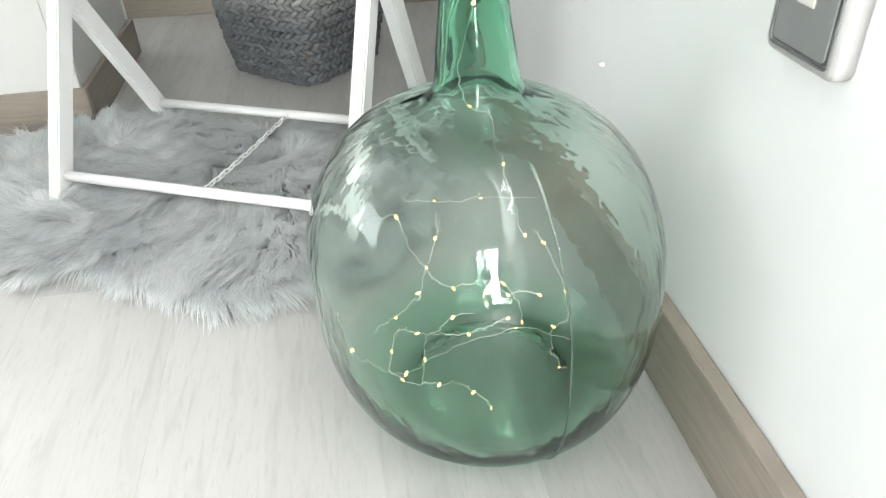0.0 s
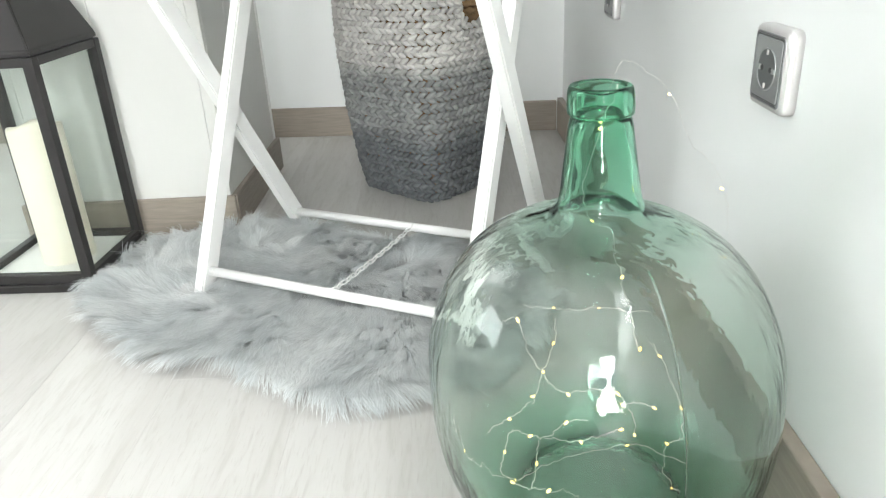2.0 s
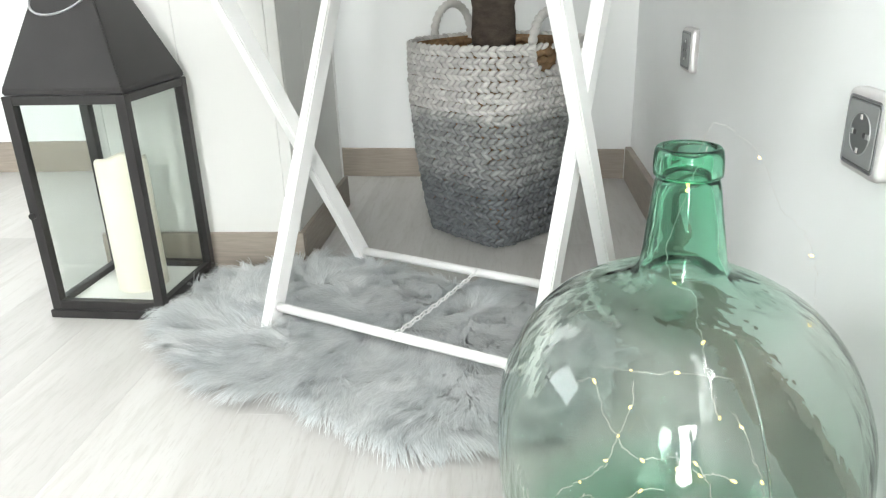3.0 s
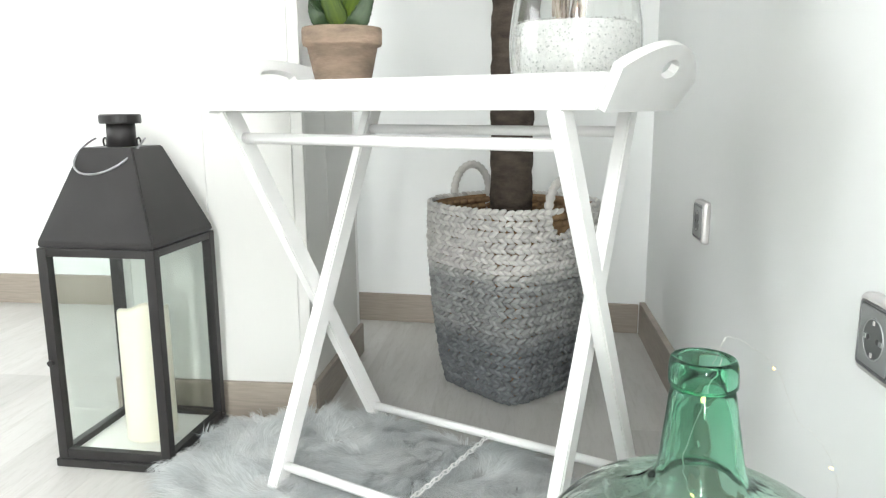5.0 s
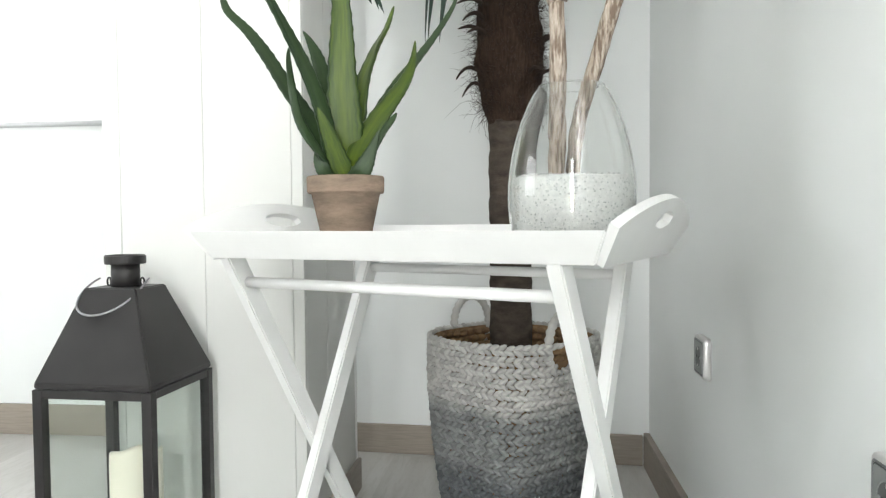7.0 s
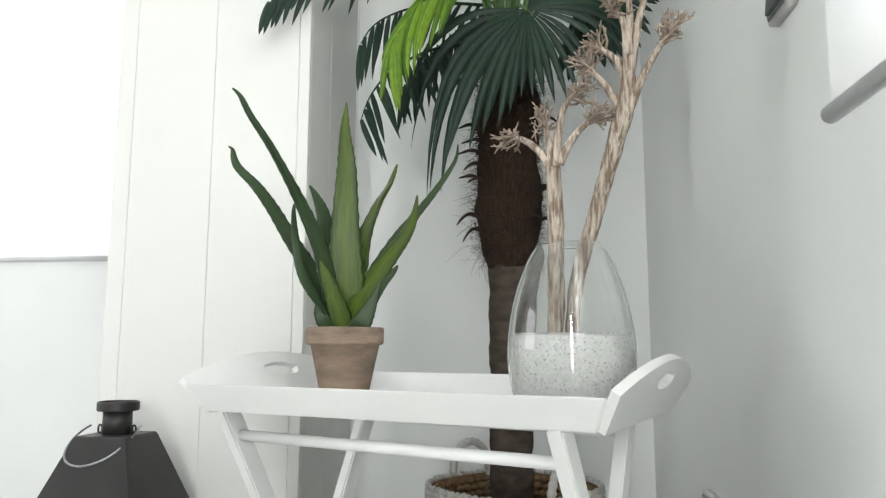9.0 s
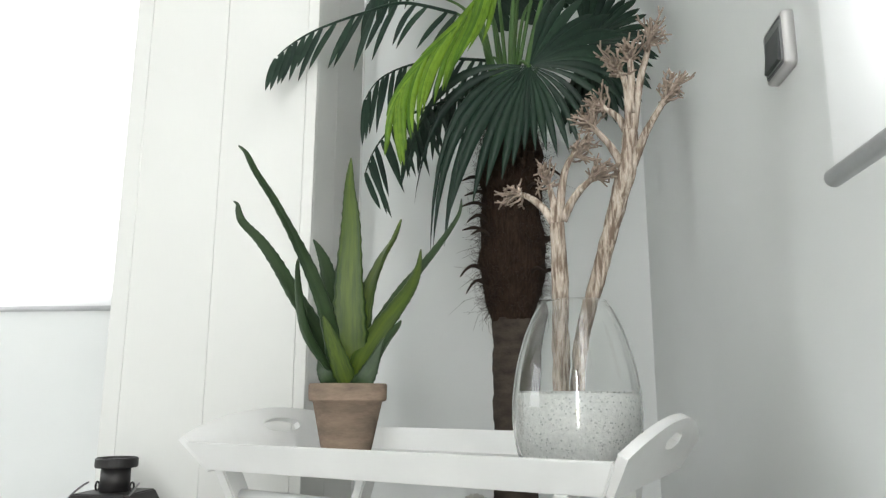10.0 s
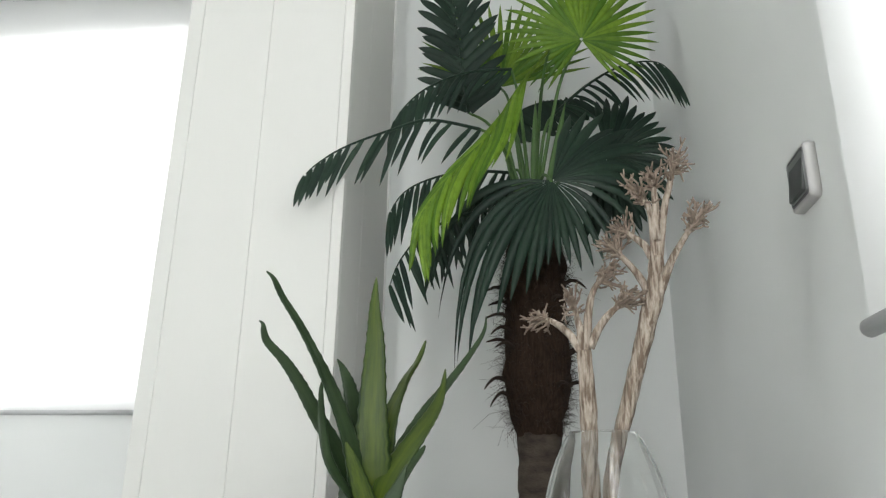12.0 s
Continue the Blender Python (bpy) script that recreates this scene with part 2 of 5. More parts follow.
def aloe_skin(name, edge, middle):
    m, nodes, links, shader = material(name)
    uv = nodes.new("ShaderNodeUVMap")
    split = nodes.new("ShaderNodeSeparateXYZ")
    links.new(uv.outputs[0], split.inputs[0])
    streak = noisy(nodes, links, 3, (7, 0.7, 1), 3, "UV")
    add = nodes.new("ShaderNodeMath")
    add.operation = "MULTIPLY_ADD"
    links.new(streak, add.inputs[0])
    add.inputs[1].default_value = 0.5
    across = nodes.new("ShaderNodeMath")
    across.operation = "PINGPONG"
    across.inputs[1].default_value = 0.25
    links.new(split.outputs["X"], across.inputs[0])
    links.new(across.outputs[0], add.inputs[2])
    links.new(mixed(nodes, links, ramped(nodes, links, add.outputs[0], 0.22, 0.62), edge, middle), shader.inputs["Base Color"])
    shader.inputs["Roughness"].default_value, shader.inputs["Specular IOR Level"].default_value = 0.42, 0.28
    bumped(nodes, links, shader, streak, 0.15)
    return m


ALOE_DARK = aloe_skin("aloe_dark", (0.018, 0.036, 0.016), (0.036, 0.064, 0.024))
ALOE_BRIGHT = aloe_skin("aloe_bright", (0.014, 0.036, 0.010), (0.082, 0.118, 0.010))

# ---------------------------------------------------------------- shape helpers


def obj(name, verts, faces, mat, parent=None, label="", smooth=False, uvs=None):
    """One mesh object, under a thing or at top level."""
    mesh = bpy.data.meshes.new(name)
    mesh.from_pydata([tuple(v) for v in verts], [], faces)
    mesh.materials.append(mat)
    if smooth:
        mesh.polygons.foreach_set("use_smooth", [True] * len(mesh.polygons))
    if uvs is not None:
        layer = mesh.uv_layers.new(name="UVMap")
        for loop in mesh.loops:
            layer.data[loop.index].uv = uvs[loop.vertex_index]
    mesh.update()
    ob = new(name, mesh)
    if parent is not None:
        ob.parent = parent
    if label:
        ob["label"] = label
    return ob


def part(name, bm, mat, parent=None, label="", smooth=False):
    bmesh.ops.recalc_face_normals(bm, faces=bm.faces)
    mesh = bpy.data.meshes.new(name)
    bm.to_mesh(mesh)
    bm.free()
    mesh.materials.append(mat)
    if smooth:
        mesh.polygons.foreach_set("use_smooth", [True] * len(mesh.polygons))
    ob = new(name, mesh)
    if parent is not None:
        ob.parent = parent
    if label:
        ob["label"] = label
    return ob


def empty(name, m, label, category, group="", kind=""):
    ob = new(name)
    ob.empty_display_size = 0.05
    ob.matrix_basis = m
    return tagged(ob, label, category, group, kind)


def box(lo, hi, bevel=0.0, segments=2):
    bm = bmesh.new()
    size = [b - a for a, b in zip(lo, hi)]
    bmesh.ops.create_cube(bm, size=1, matrix=Matrix.LocRotScale([(a + b) / 2 for a, b in zip(lo, hi)], None, size))
    if bevel:
        bmesh.ops.bevel(bm, geom=list(bm.edges), offset=bevel, segments=segments, affect="EDGES", profile=0.5)
    return bm


def lathe(profile, n=64):
    """Verts and faces of a turned shape; profile rows (radius, height). Radius 0 closes an end."""
    verts, faces = [], []
    for r, z in profile:
        for k in range(n):
            a = 2 * math.pi * k / n
            verts.append((r * math.cos(a), r * math.sin(a), z))
    for j in range(len(profile) - 1):
        for k in range(n):
            a, b = j * n + k, j * n + (k + 1) % n
            faces.append((a, b, b + n, a + n))
    return verts, faces


def smooth_profile(rows, steps=5):
    """A profile rounded through its rows (Catmull-Rom)."""
    rows = [np.array(r, float) for r in rows]
    out = []
    for i in range(len(rows) - 1):
        p0, p1, p2, p3 = rows[max(i - 1, 0)], rows[i], rows[i + 1], rows[min(i + 2, len(rows) - 1)]
        for s in range(steps):
            t = s / steps
            out.append(0.5 * (2 * p1 + (p2 - p0) * t + (2 * p0 - 5 * p1 + 4 * p2 - p3) * t * t + (3 * p1 - p0 - 3 * p2 + p3) * t ** 3))
    out.append(rows[-1])
    return out


def tube(points, radii, n=8, jitter=0.0, rng=None, cap=True):
    """Verts and faces of a round rod along points; radii one number or one for each point."""
    pts = [Vector(p) for p in points]
    if not hasattr(radii, "__len__"):
        radii = [radii] * len(pts)
    verts, faces = [], []
    side = None
    for i, p in enumerate(pts):
        d = (pts[min(i + 1, len(pts) - 1)] - pts[max(i - 1, 0)]).normalized()
        if side is None:
            side = d.orthogonal().normalized()
        side = (side - d * side.dot(d)).normalized()
        other = d.cross(side)
        for k in range(n):
            a = 2 * math.pi * k / n
            r = radii[i] * (1 + (rng.uniform(-jitter, jitter) if rng else 0))
            verts.append(p + side * (r * math.cos(a)) + other * (r * math.sin(a)))
    for i in range(len(pts) - 1):
        for k in range(n):
            a, b = i * n + k, i * n + (k + 1) % n
            faces.append((a, b, b + n, a + n))
    if cap:
        faces.append(tuple(range(n - 1, -1, -1)))
        faces.append(tuple(range((len(pts) - 1) * n, len(pts) * n)))
    return verts, faces


def joined(pieces):
    verts, faces = [], []
    for v, f in pieces:
        base = len(verts)
        verts += list(v)
        faces += [tuple(i + base for i in face) for face in f]
    return verts, faces


def curve_points(rows, steps=6):
    return smooth_profile(rows, steps)


# ---------------------------------------------------------------- structure
FLOOR_TOP = 0.0
SKIRT_H, SKIRT_D = 0.083, 0.018


def structure(name, bm, mat, label, category):
    return tagged(part(name, bm, mat), label, category, kind="structure")


structure("floor", box((-3.4, -2.4, -0.1), (0.2, 2.7, -0.006)), JOINT, "sub-floor under pale grey laminate planks", "floor")
structure("ceiling", box((-3.4, -2.4, 2.8), (0.2, 2.75, 2.9)), CEILING, "plain white painted ceiling", "ceiling")


def wall_with_hole(name, axis, at, depth, span, hole, label):
    """A wall 2.8 m high across span, with one opening (lo, hi, sill, head)."""
    lo, hi, sill, head = hole
    bm = bmesh.new()
    for a, b, c, d in ((span[0], lo, 0, 2.8), (hi, span[1], 0, 2.8), (lo, hi, 0, sill), (lo, hi, head, 2.8)):
        if b - a > 0.001 and d - c > 0.001:
            near, far = sorted((at, at + depth))
            p, q = ((a, near, c), (b, far, d)) if axis == "y" else ((near, a, c), (far, b, d))
            bmesh.ops.create_cube(bm, size=1, matrix=Matrix.LocRotScale([(s + e) / 2 for s, e in zip(p, q)], None, [e - s for s, e in zip(p, q)]))
    return structure(name, bm, WALL, label, "wall")


wall_with_hole("wall_east", "x", 0.0, 0.2, (-2.4, 2.41), (-0.7, 0.6, 1.05, 2.2), "white painted wall with sockets and a window behind a blind")
NORTH_TURN = Matrix.Translation((0, 2.231, 0)) @ Matrix.Rotation(radians(-4.5), 4, "Z") @ Matrix.Translation((0, -2.231, 0))
structure("wall_north", box((-0.9, 2.231, 0), (0.0, 2.37, 2.8)), WALL, "plain white painted wall behind the potted palm", "wall").matrix_basis = NORTH_TURN
wall_with_hole("wall_north_window", "y", 2.39, 0.2, (-3.4, -0.9), (-2.9, -1.7, 1.1, 2.52), "white painted wall with a window behind a blind")
wall_with_hole("wall_west", "x", -3.2, -0.2, (-2.4, 2.39), (0.2, 1.3, 0.85, 1.85), "white painted wall with a window opening")
wall_with_hole("wall_south", "y", -2.2, -0.2, (-3.2, 0.0), (-0.75, -0.15, 0.2, 2.2), "white painted wall with a tall narrow window opening")

# panelled pier: white lacquered boards with fine grooves
pier = empty("pier", pose(0, 0, 0), "white lacquered panelled pier with fine vertical grooves", "pier", kind="structure")
part("core", box((-1.225, 1.5395, 0), (-0.8095, 1.968, 2.8)), PANEL, pier)
for a, b in ((-1.238, -1.1995), (-1.199, -1.0175), (-1.017, -0.831), (-0.8305, -0.807)):
    part("panel", box((a, 1.537, 0.0), (b, 1.549, 2.8), 0.0015, 1), PANEL, pier)
for a, b in ((1.5495, 1.706), (1.7065, 1.969)):
    part("panel", box((-0.819, a, 0.0), (-0.807, b, 2.8), 0.0015, 1), PANEL, pier)
part("edge_trim", box((-0.825, 1.9695, 0.0), (-0.8035, 1.979, 2.8), 0.003, 2), WHITE, pier, "white edge strip")


def skirting(name, lo, hi, high=SKIRT_H):
    bm = box((*lo, 0.0), (*hi, high), 0.0025, 2)
    return tagged(part(name, bm, SKIRT), "taupe wood-effect skirting board along the wall", "skirting board", kind="structure")


skirting("baseboard", (-SKIRT_D, -2.2), (-0.0005, 2.218), 0.099)
skirting("baseboard", (-0.9, 2.2185), (-SKIRT_D - 0.0005, 2.2305), 0.089).matrix_basis = NORTH_TURN
skirting("baseboard", (-3.2, 2.377), (-0.9, 2.3895), 0.104)
skirting("baseboard", (-1.25, 1.5245), (-0.7955, 1.5365))
skirting("baseboard", (-0.8065, 1.537), (-0.7945, 1.985))

# blinds in front of the windows


def roller_blind(name, m, width, drop, label):
    """Origin at the middle of the bottom bar; hangs up along z, faces -y."""
    root = empty(name, m, label, "roller blind")
    verts, faces = [], []
    n = 14
    for i in range(n + 1):
        for j in range(9):
            x = width * (j / 8 - 0.5)
            verts.append((x, 0.0015 * math.sin(9 * i / n + j), 0.008 + drop * i / n))
    for i in range(n):
        for j in range(8):
            a = i * 9 + j
            faces.append((a, a + 1, a + 10, a + 9))
    obj("fabric", verts, faces, BLIND, root, smooth=True)
    obj("bottom_bar", *tube([(-width / 2 - 0.004, 0, 0), (width / 2 + 0.004, 0, 0)], 0.0088, 16), BLINDBAR, root, "grey aluminium bottom bar", True)
    obj("roller", *tube([(-width / 2, 0.025, drop), (width / 2, 0.025, drop)], 0.026, 16), BLINDBAR, root, "", True)
    return root


roller_blind("roller_blind", pose(-2.335, 2.352, 1.046), 1.24, 1.68, "white translucent roller blind glowing over a window")
roller_blind("roller_blind", pose(-0.081, 0.014, 0.966, 0, 0, -90), 1.5, 1.32, "white fabric roller blind with a grey bottom bar")

# ---------------------------------------------------------------- wall plates


def rounded_plate(width, depth, radius, front):
    """A square plate with rounded corners in the yz plane, proud of the wall towards -x."""
    bm = box((-depth, -width / 2, -width / 2), (0, width / 2, width / 2))
    along = [e for e in bm.edges if abs(e.verts[0].co.x - e.verts[1].co.x) > depth / 2]
    bmesh.ops.bevel(bm, geom=along, offset=radius, segments=5, affect="EDGES", profile=0.5)
    rim = [e for e in bm.edges if all(v.co.x < -depth + 1e-5 for v in e.verts)]
    bmesh.ops.bevel(bm, geom=rim, offset=front, segments=3, affect="EDGES", profile=0.5)
    return bm


def rounded_loop(half, corner, x, n=6):
    """Points of a closed square with rounded corners in the yz plane."""
    pts = []
    for c, (sy, sz) in enumerate(((1, 1), (-1, 1), (-1, -1), (1, -1))):
        for q in range(n + 1):
            a = math.pi / 2 * (c + q / n)
            pts.append((x, sy * (half - corner) + corner * math.cos(a), sz * (half - corner) + corner * math.sin(a)))
    return pts + pts[:1]


def wall_plate(name, y, z, label, category):
    root = empty(name, pose(0, y, z), label, category, kind="")
    part("frame", rounded_plate(0.082, 0.0145, 0.0095, 0.0055), SILVER, root, "silver frame", True)
    obj("inner_bead", *tube(rounded_loop(0.0335, 0.005, -0.0143), 0.0014, 8, cap=False), STEEL, root, "bright chrome bead", True)
    # solid plate; its dark colour paints the shade of the recess round the insert
    part("gap_shade", rounded_plate(0.0640, 0.0148, 0.004, 0.0002), DARKGREY, root, "dark plate coloured as the shadow line round the insert")
    part("insert", rounded_plate(0.0605, 0.0158, 0.004, 0.0008), GREY, root, "matt grey insert", False)
    return root


def disc_x(radius, x0, x1, n=32):
    v, f = tube([(x0, 0, 0), (x1, 0, 0)], radius, n)
    return v, f


def power_socket(y, z):
    root = wall_plate("power_socket", y, z, "silver framed wall socket with a round grey well", "wall socket")
    ring = [(-0.0157 - 0.0010 * math.sin(math.pi * k / 6), 0.0200 + 0.0008 * (1 - math.cos(math.pi * k / 6))) for k in range(7)]
    verts, faces = lathe([(r, -x) for x, r in ring], 40)
    obj("well_ring", [(-vz, vx, vy) for vx, vy, vz in verts], faces, GREY, root, "grey ring", True)
    obj("well", *disc_x(0.0198, -0.0161, -0.010), DARKGREY, root, "dark round well")
    for s in (-1, 1):
        # solid discs, no recess: the shade inside the pin holes is their near-black colour
        v, f = disc_x(0.0028, -0.0165, -0.012, 12)
        obj("pin_hole", [(a, b + 0.0095 * s, c) for a, b, c in v], f, DARK, root)
        part("guide_rib", box((-0.0172, 0.0165 * s - 0.003, -0.0028), (-0.0158, 0.0165 * s + 0.003, 0.0028), 0.0006), GREY, root)
        part("earth_clip", box((-0.0172, -0.0018, 0.0165 * s - 0.0025), (-0.0158, 0.0018, 0.0165 * s + 0.0025), 0.0005), SILVER, root)
    return root


power_socket(0.829, 0.436)
power_socket(1.584, 0.438)
jack = wall_plate("telephone_socket", 0.563, 0.440, "silver framed telephone socket with an ivory jack", "wall socket")
part("jack_surround", box((-0.0172, -0.0090, -0.0010), (-0.0157, 0.0090, 0.0200), 0.0005), IVORY, jack, "ivory jack surround")
# raised blocks, not hollow; brown paints the shade within the jack
part("jack_opening", box((-0.0177, -0.0055, 0.0040), (-0.0170, 0.0055, 0.0120)), JACK, jack)
part("jack_notch", box((-0.0177, -0.0022, 0.0120), (-0.0170, 0.0022, 0.0152)), JACK, jack)
switch = wall_plate("light_switch", 1.070, 1.241, "silver framed light switch with a dark grey rocker", "light switch")
bm = rounded_plate(0.056, 0.018, 0.003, 0.0015)
for v in bm.verts:
    if v.co.x < -0.014:
        v.co.x += 0.003 * v.co.z / 0.028
part("rocker", bm, DARKGREY, switch, "dark grey rocker")

# ---------------------------------------------------------------- fur rug
rng = random.Random(5)
RUG = [(-1.03, 1.295), (-0.94, 1.151), (-0.86, 1.071), (-0.77, 1.014), (-0.69, 1.014), (-0.61, 0.958), (-0.54, 0.906), (-0.45, 0.89), (-0.36, 0.911), (-0.28, 0.958),
       (-0.21, 1.051), (-0.17, 1.161), (-0.2, 1.285), (-0.3, 1.373), (-0.42, 1.43), (-0.54, 1.471), (-0.64, 1.528), (-0.74, 1.544), (-0.85, 1.518), (-0.95, 1.461), (-1.02, 1.389)]
outline = [Vector((a, b)) for a, b in RUG]
centre = sum(outline, Vector((0, 0))) / len(outline)
rug = empty("fur_rug", pose(centre.x, centre.y, 0), "grey long-haired sheepskin-style fur rug under the tray table", "rug")
edge = [Vector(p) - centre for p in curve_points(RUG + RUG[:1], 4)][:-1]
rings = [(1.0, 0.002), (0.97, 0.012), (0.85, 0.016), (0.5, 0.017), (0.0, 0.017)]
verts = [(p.x * k * 0.94, p.y * k * 0.94, z) for k, z in rings for p in edge]
n = len(edge)
faces = [(j * n + i, j * n + (i + 1) % n, (j + 1) * n + (i + 1) % n, (j + 1) * n + i) for j in range(len(rings) - 1) for i in range(n)]
obj("hide", verts, faces, HIDE, rug, "", True)


def inside(x, y):
    hit = False
    for i in range(n):
        a, b = edge[i], edge[i - 1]
        if (a.y > y) != (b.y > y) and x < (b.x - a.x) * (y - a.y) / (b.y - a.y) + a.x:
            hit = not hit
    return hit


FEET = [(-0.786, 1.225), (-0.330, 1.011)]  # where the table presses the pile flat
verts, faces = [], []
locks = 0
while locks < 6200:
    x, y = rng.uniform(-0.5, 0.5), rng.uniform(-0.42, 0.42)
    if not inside(x * 1.05, y * 1.05):
        continue
    locks += 1
    near_edge = not inside(x * 1.12, y * 1.12)
    out = Vector((x, y * 1.3, 0)).normalized()
    flow = noise.noise_vector(Vector((x * 5.0, y * 5.0, 2.0))) + 0.6 * noise.noise_vector(Vector((x * 19, y * 19, 7.0)))
    lay = Vector((flow.x, flow.y, 0)) * 1.9 + out * (1.1 if near_edge else 0.2 + 1.2 * math.hypot(x, y)) + Vector((-0.15, -0.5, 0))
    lay.normalize()
    across = Vector((-lay.y, lay.x, 0))
    size = rng.uniform(0.038, 0.064)
    lift = max(0.14, 0.46 + 0.5 * noise.noise(Vector((x * 8, y * 8, 4.0))) + 0.3 * noise.noise(Vector((x * 21, y * 21, 9.0))) + rng.uniform(-0.14, 0.14)) * (0.66 if near_edge else 1.0)
    if min(math.hypot(x + centre.x - fx, y + centre.y - fy) for fx, fy in FEET) < 0.045:
        lift *= 0.3
    curl = rng.uniform(-0.012, 0.012)
    for _ in range(14):
        a, r = rng.uniform(0, 2 * math.pi), 0.010 * math.sqrt(rng.random())
        root = Vector((r * math.cos(a), r * math.sin(a), 0))
        reach, stray = size * rng.uniform(0.72, 1.08), Vector((rng.gauss(0, 0.005), rng.gauss(0, 0.005), rng.gauss(0, 0.003)))
        thin = rng.uniform(0.00038, 0.00072)
        base = len(verts)
        for s, w in ((0.0, 1.0), (0.3, 1.1), (0.62, 0.9), (0.85, 0.6), (1.0, 0.08)):
            q = Vector((x, y, 0.012)) + root * (1 - 0.45 * s) + lay * (reach * s) + across * (curl * s * s) + stray * s
            q.z += reach * lift * (1.75 * s - 1.05 * s * s) - (0.014 * s * s if near_edge else 0.0)
            q.z = max(q.z, 0.0015)
            verts += [q - across * (thin * w), q + across * (thin * w)]
        faces += [(base + k, base + k + 1, base + k + 3, base + k + 2) for k in (0, 2, 4, 6)]
tagged(obj("pile", verts, faces, FUR, rug, "grey tufted fur", True), kind="stuff")

# ---------------------------------------------------------------- tray table
table = empty("tray_table", pose(-0.4903, 1.2244, 0, 0, 0, -21.6), "white lacquered folding butler tray table on crossed legs", "tray table")


BASE_TURN = Matrix.Translation((0, 0.03, 0)) @ Matrix.Rotation(radians(-3.5), 4, "Z") @ Matrix.Translation((0, -0.03, 0))


def leg(x, top, slope, z_top=0.6605):
    """A slanting square bar; y = top + slope * (0.62 - z)."""
    bm = bmesh.new()
    half, rows = 0.0105, []
    for z in (0.0, z_top):
        y = top + slope * (0.62 - z)
        rows.append([bm.verts.new((x + a * half, y + b * 0.0185, z)) for a, b in ((-1, -1), (1, -1), (1, 1), (-1, 1))])
    for k in range(4):
        bm.faces.new((rows[0][k], rows[0][(k + 1) % 4], rows[1][(k + 1) % 4], rows[1][k]))
    bm.faces.new(rows[0])
    bm.faces.new(rows[1])
    bmesh.ops.bevel(bm, geom=list(bm.edges), offset=0.0025, segments=2, affect="EDGES")
    ob = part("leg", bm, WHITE, table)
    ob.matrix_basis = BASE_TURN
    return ob


A_TOP, A_SLOPE, B_TOP, B_SLOPE = -0.138, 0.570, 0.163, -0.465
for x in (-0.2880, 0.2636):
    leg(x, A_TOP, A_SLOPE)
for x in (-0.2660, 0.2380):
    leg(x, B_TOP, B_SLOPE)
for a, b, top, slope, z in ((-0.283, 0.2586, A_TOP, A_SLOPE, 0.618), (-0.283, 0.2586, A_TOP, A_SLOPE, 0.046), (-0.261, 0.232, B_TOP, B_SLOPE, 0.625), (-0.261, 0.232, B_TOP, B_SLOPE, 0.046)):
    y = top + slope * (0.62 - z)
    obj("cross_rail", *tube([(a, y, z), (b, y, z)], 0.0085, 14), WHITE, table, "round white rail", True).matrix_basis = BASE_TURN
for s, inner, outer in ((-1, -0.2790, -0.2740), (1, 0.2480, 0.2535)):
    v, f = tube([(outer, 0.0288, 0.3175), (inner, 0.0288, 0.3175)], 0.005, 12)
    obj("pivot_bolt", v, f, SILVER, table, "silver pivot bolt").matrix_basis = BASE_TURN

# tray: floor, two flared long sides, two arched ends with hand holes
part("tray_floor", box((-0.291, -0.188, 0.6605), (0.299, 0.206, 0.668)), WHITE, table)


def flared_side(y_low, y_high, z_high):
    bm = bmesh.new()
    out = 1 if y_high > 0 else -1
    rows = []
    for y, z, lo, hi in ((y_low, 0.660, -0.291, 0.299), (y_high, z_high, -0.318, 0.319)):
        rows.append([bm.verts.new(c) for c in ((lo, y, z), (hi, y, z), (hi, y - out * 0.011, z), (lo, y - out * 0.011, z))])
    for k in range(4):
        bm.faces.new((rows[0][k], rows[0][(k + 1) % 4], rows[1][(k + 1) % 4], rows[1][k]))
    bm.faces.new(rows[0])
    bm.faces.new(rows[1])
    bmesh.ops.bevel(bm, geom=list(bm.edges), offset=0.002, segments=2, affect="EDGES")
    return part("tray_side", bm, WHITE, table)


flared_side(-0.190, -0.216, 0.7005)
flared_side(0.208, 0.240, 0.7065)


def arched_end(x_low, x_high):
    """An end board that rises to a rounded crest, with an oval hand hole."""
    columns = 44
    grid, faces, verts = {}, [], []

    def crest(y):
        s = (y - 0.009) / 0.2315
        return 0.7035 + 0.040 * max(0.0, math.cos(s * math.pi / 2)) ** 0.8

    def point(y, z):
        t = (z - 0.660) / 0.043
        return (x_low + (x_high - x_low) * t, 0.009 + (y - 0.009) * (1 - 0.14 * (1 - min(t, 1.0))), z)

    for i in range(columns + 1):
        y = -0.2165 + 0.457 * i / columns
        hole = 1 - ((y - 0.009) / 0.048) ** 2
        h = 0.0115 * math.sqrt(hole) if hole > 0 else 0.0
        for j, z in enumerate((0.660, 0.7145 - h, 0.7145 + h, crest(y))):
            z = min(z, crest(y) - 0.0005 * (3 - j)) if j else z
            grid[i, j] = len(verts)
            verts.append(point(y, z))
    for i in range(columns):
        for j in range(3):
            y = -0.2165 + 0.457 * (i + 0.5) / columns
            if j == 1 and abs(y - 0.009) < 0.048:
                continue
            faces.append((grid[i, j], grid[i + 1, j], grid[i + 1, j + 1], grid[i, j + 1]))
    ob = obj("tray_end", verts, faces, WHITE, table, "arched end with a hand hole")
    thick = ob.modifiers.new("thick", "SOLIDIFY")
    thick.thickness, thick.offset = 0.012, 0
    weld = ob.modifiers.new("weld", "WELD")
    weld.merge_threshold = 0.0003
    ob.modifiers.move(1, 0)
    return ob


arched_end(-0.293, -0.320)
arched_end(0.302, 0.327)

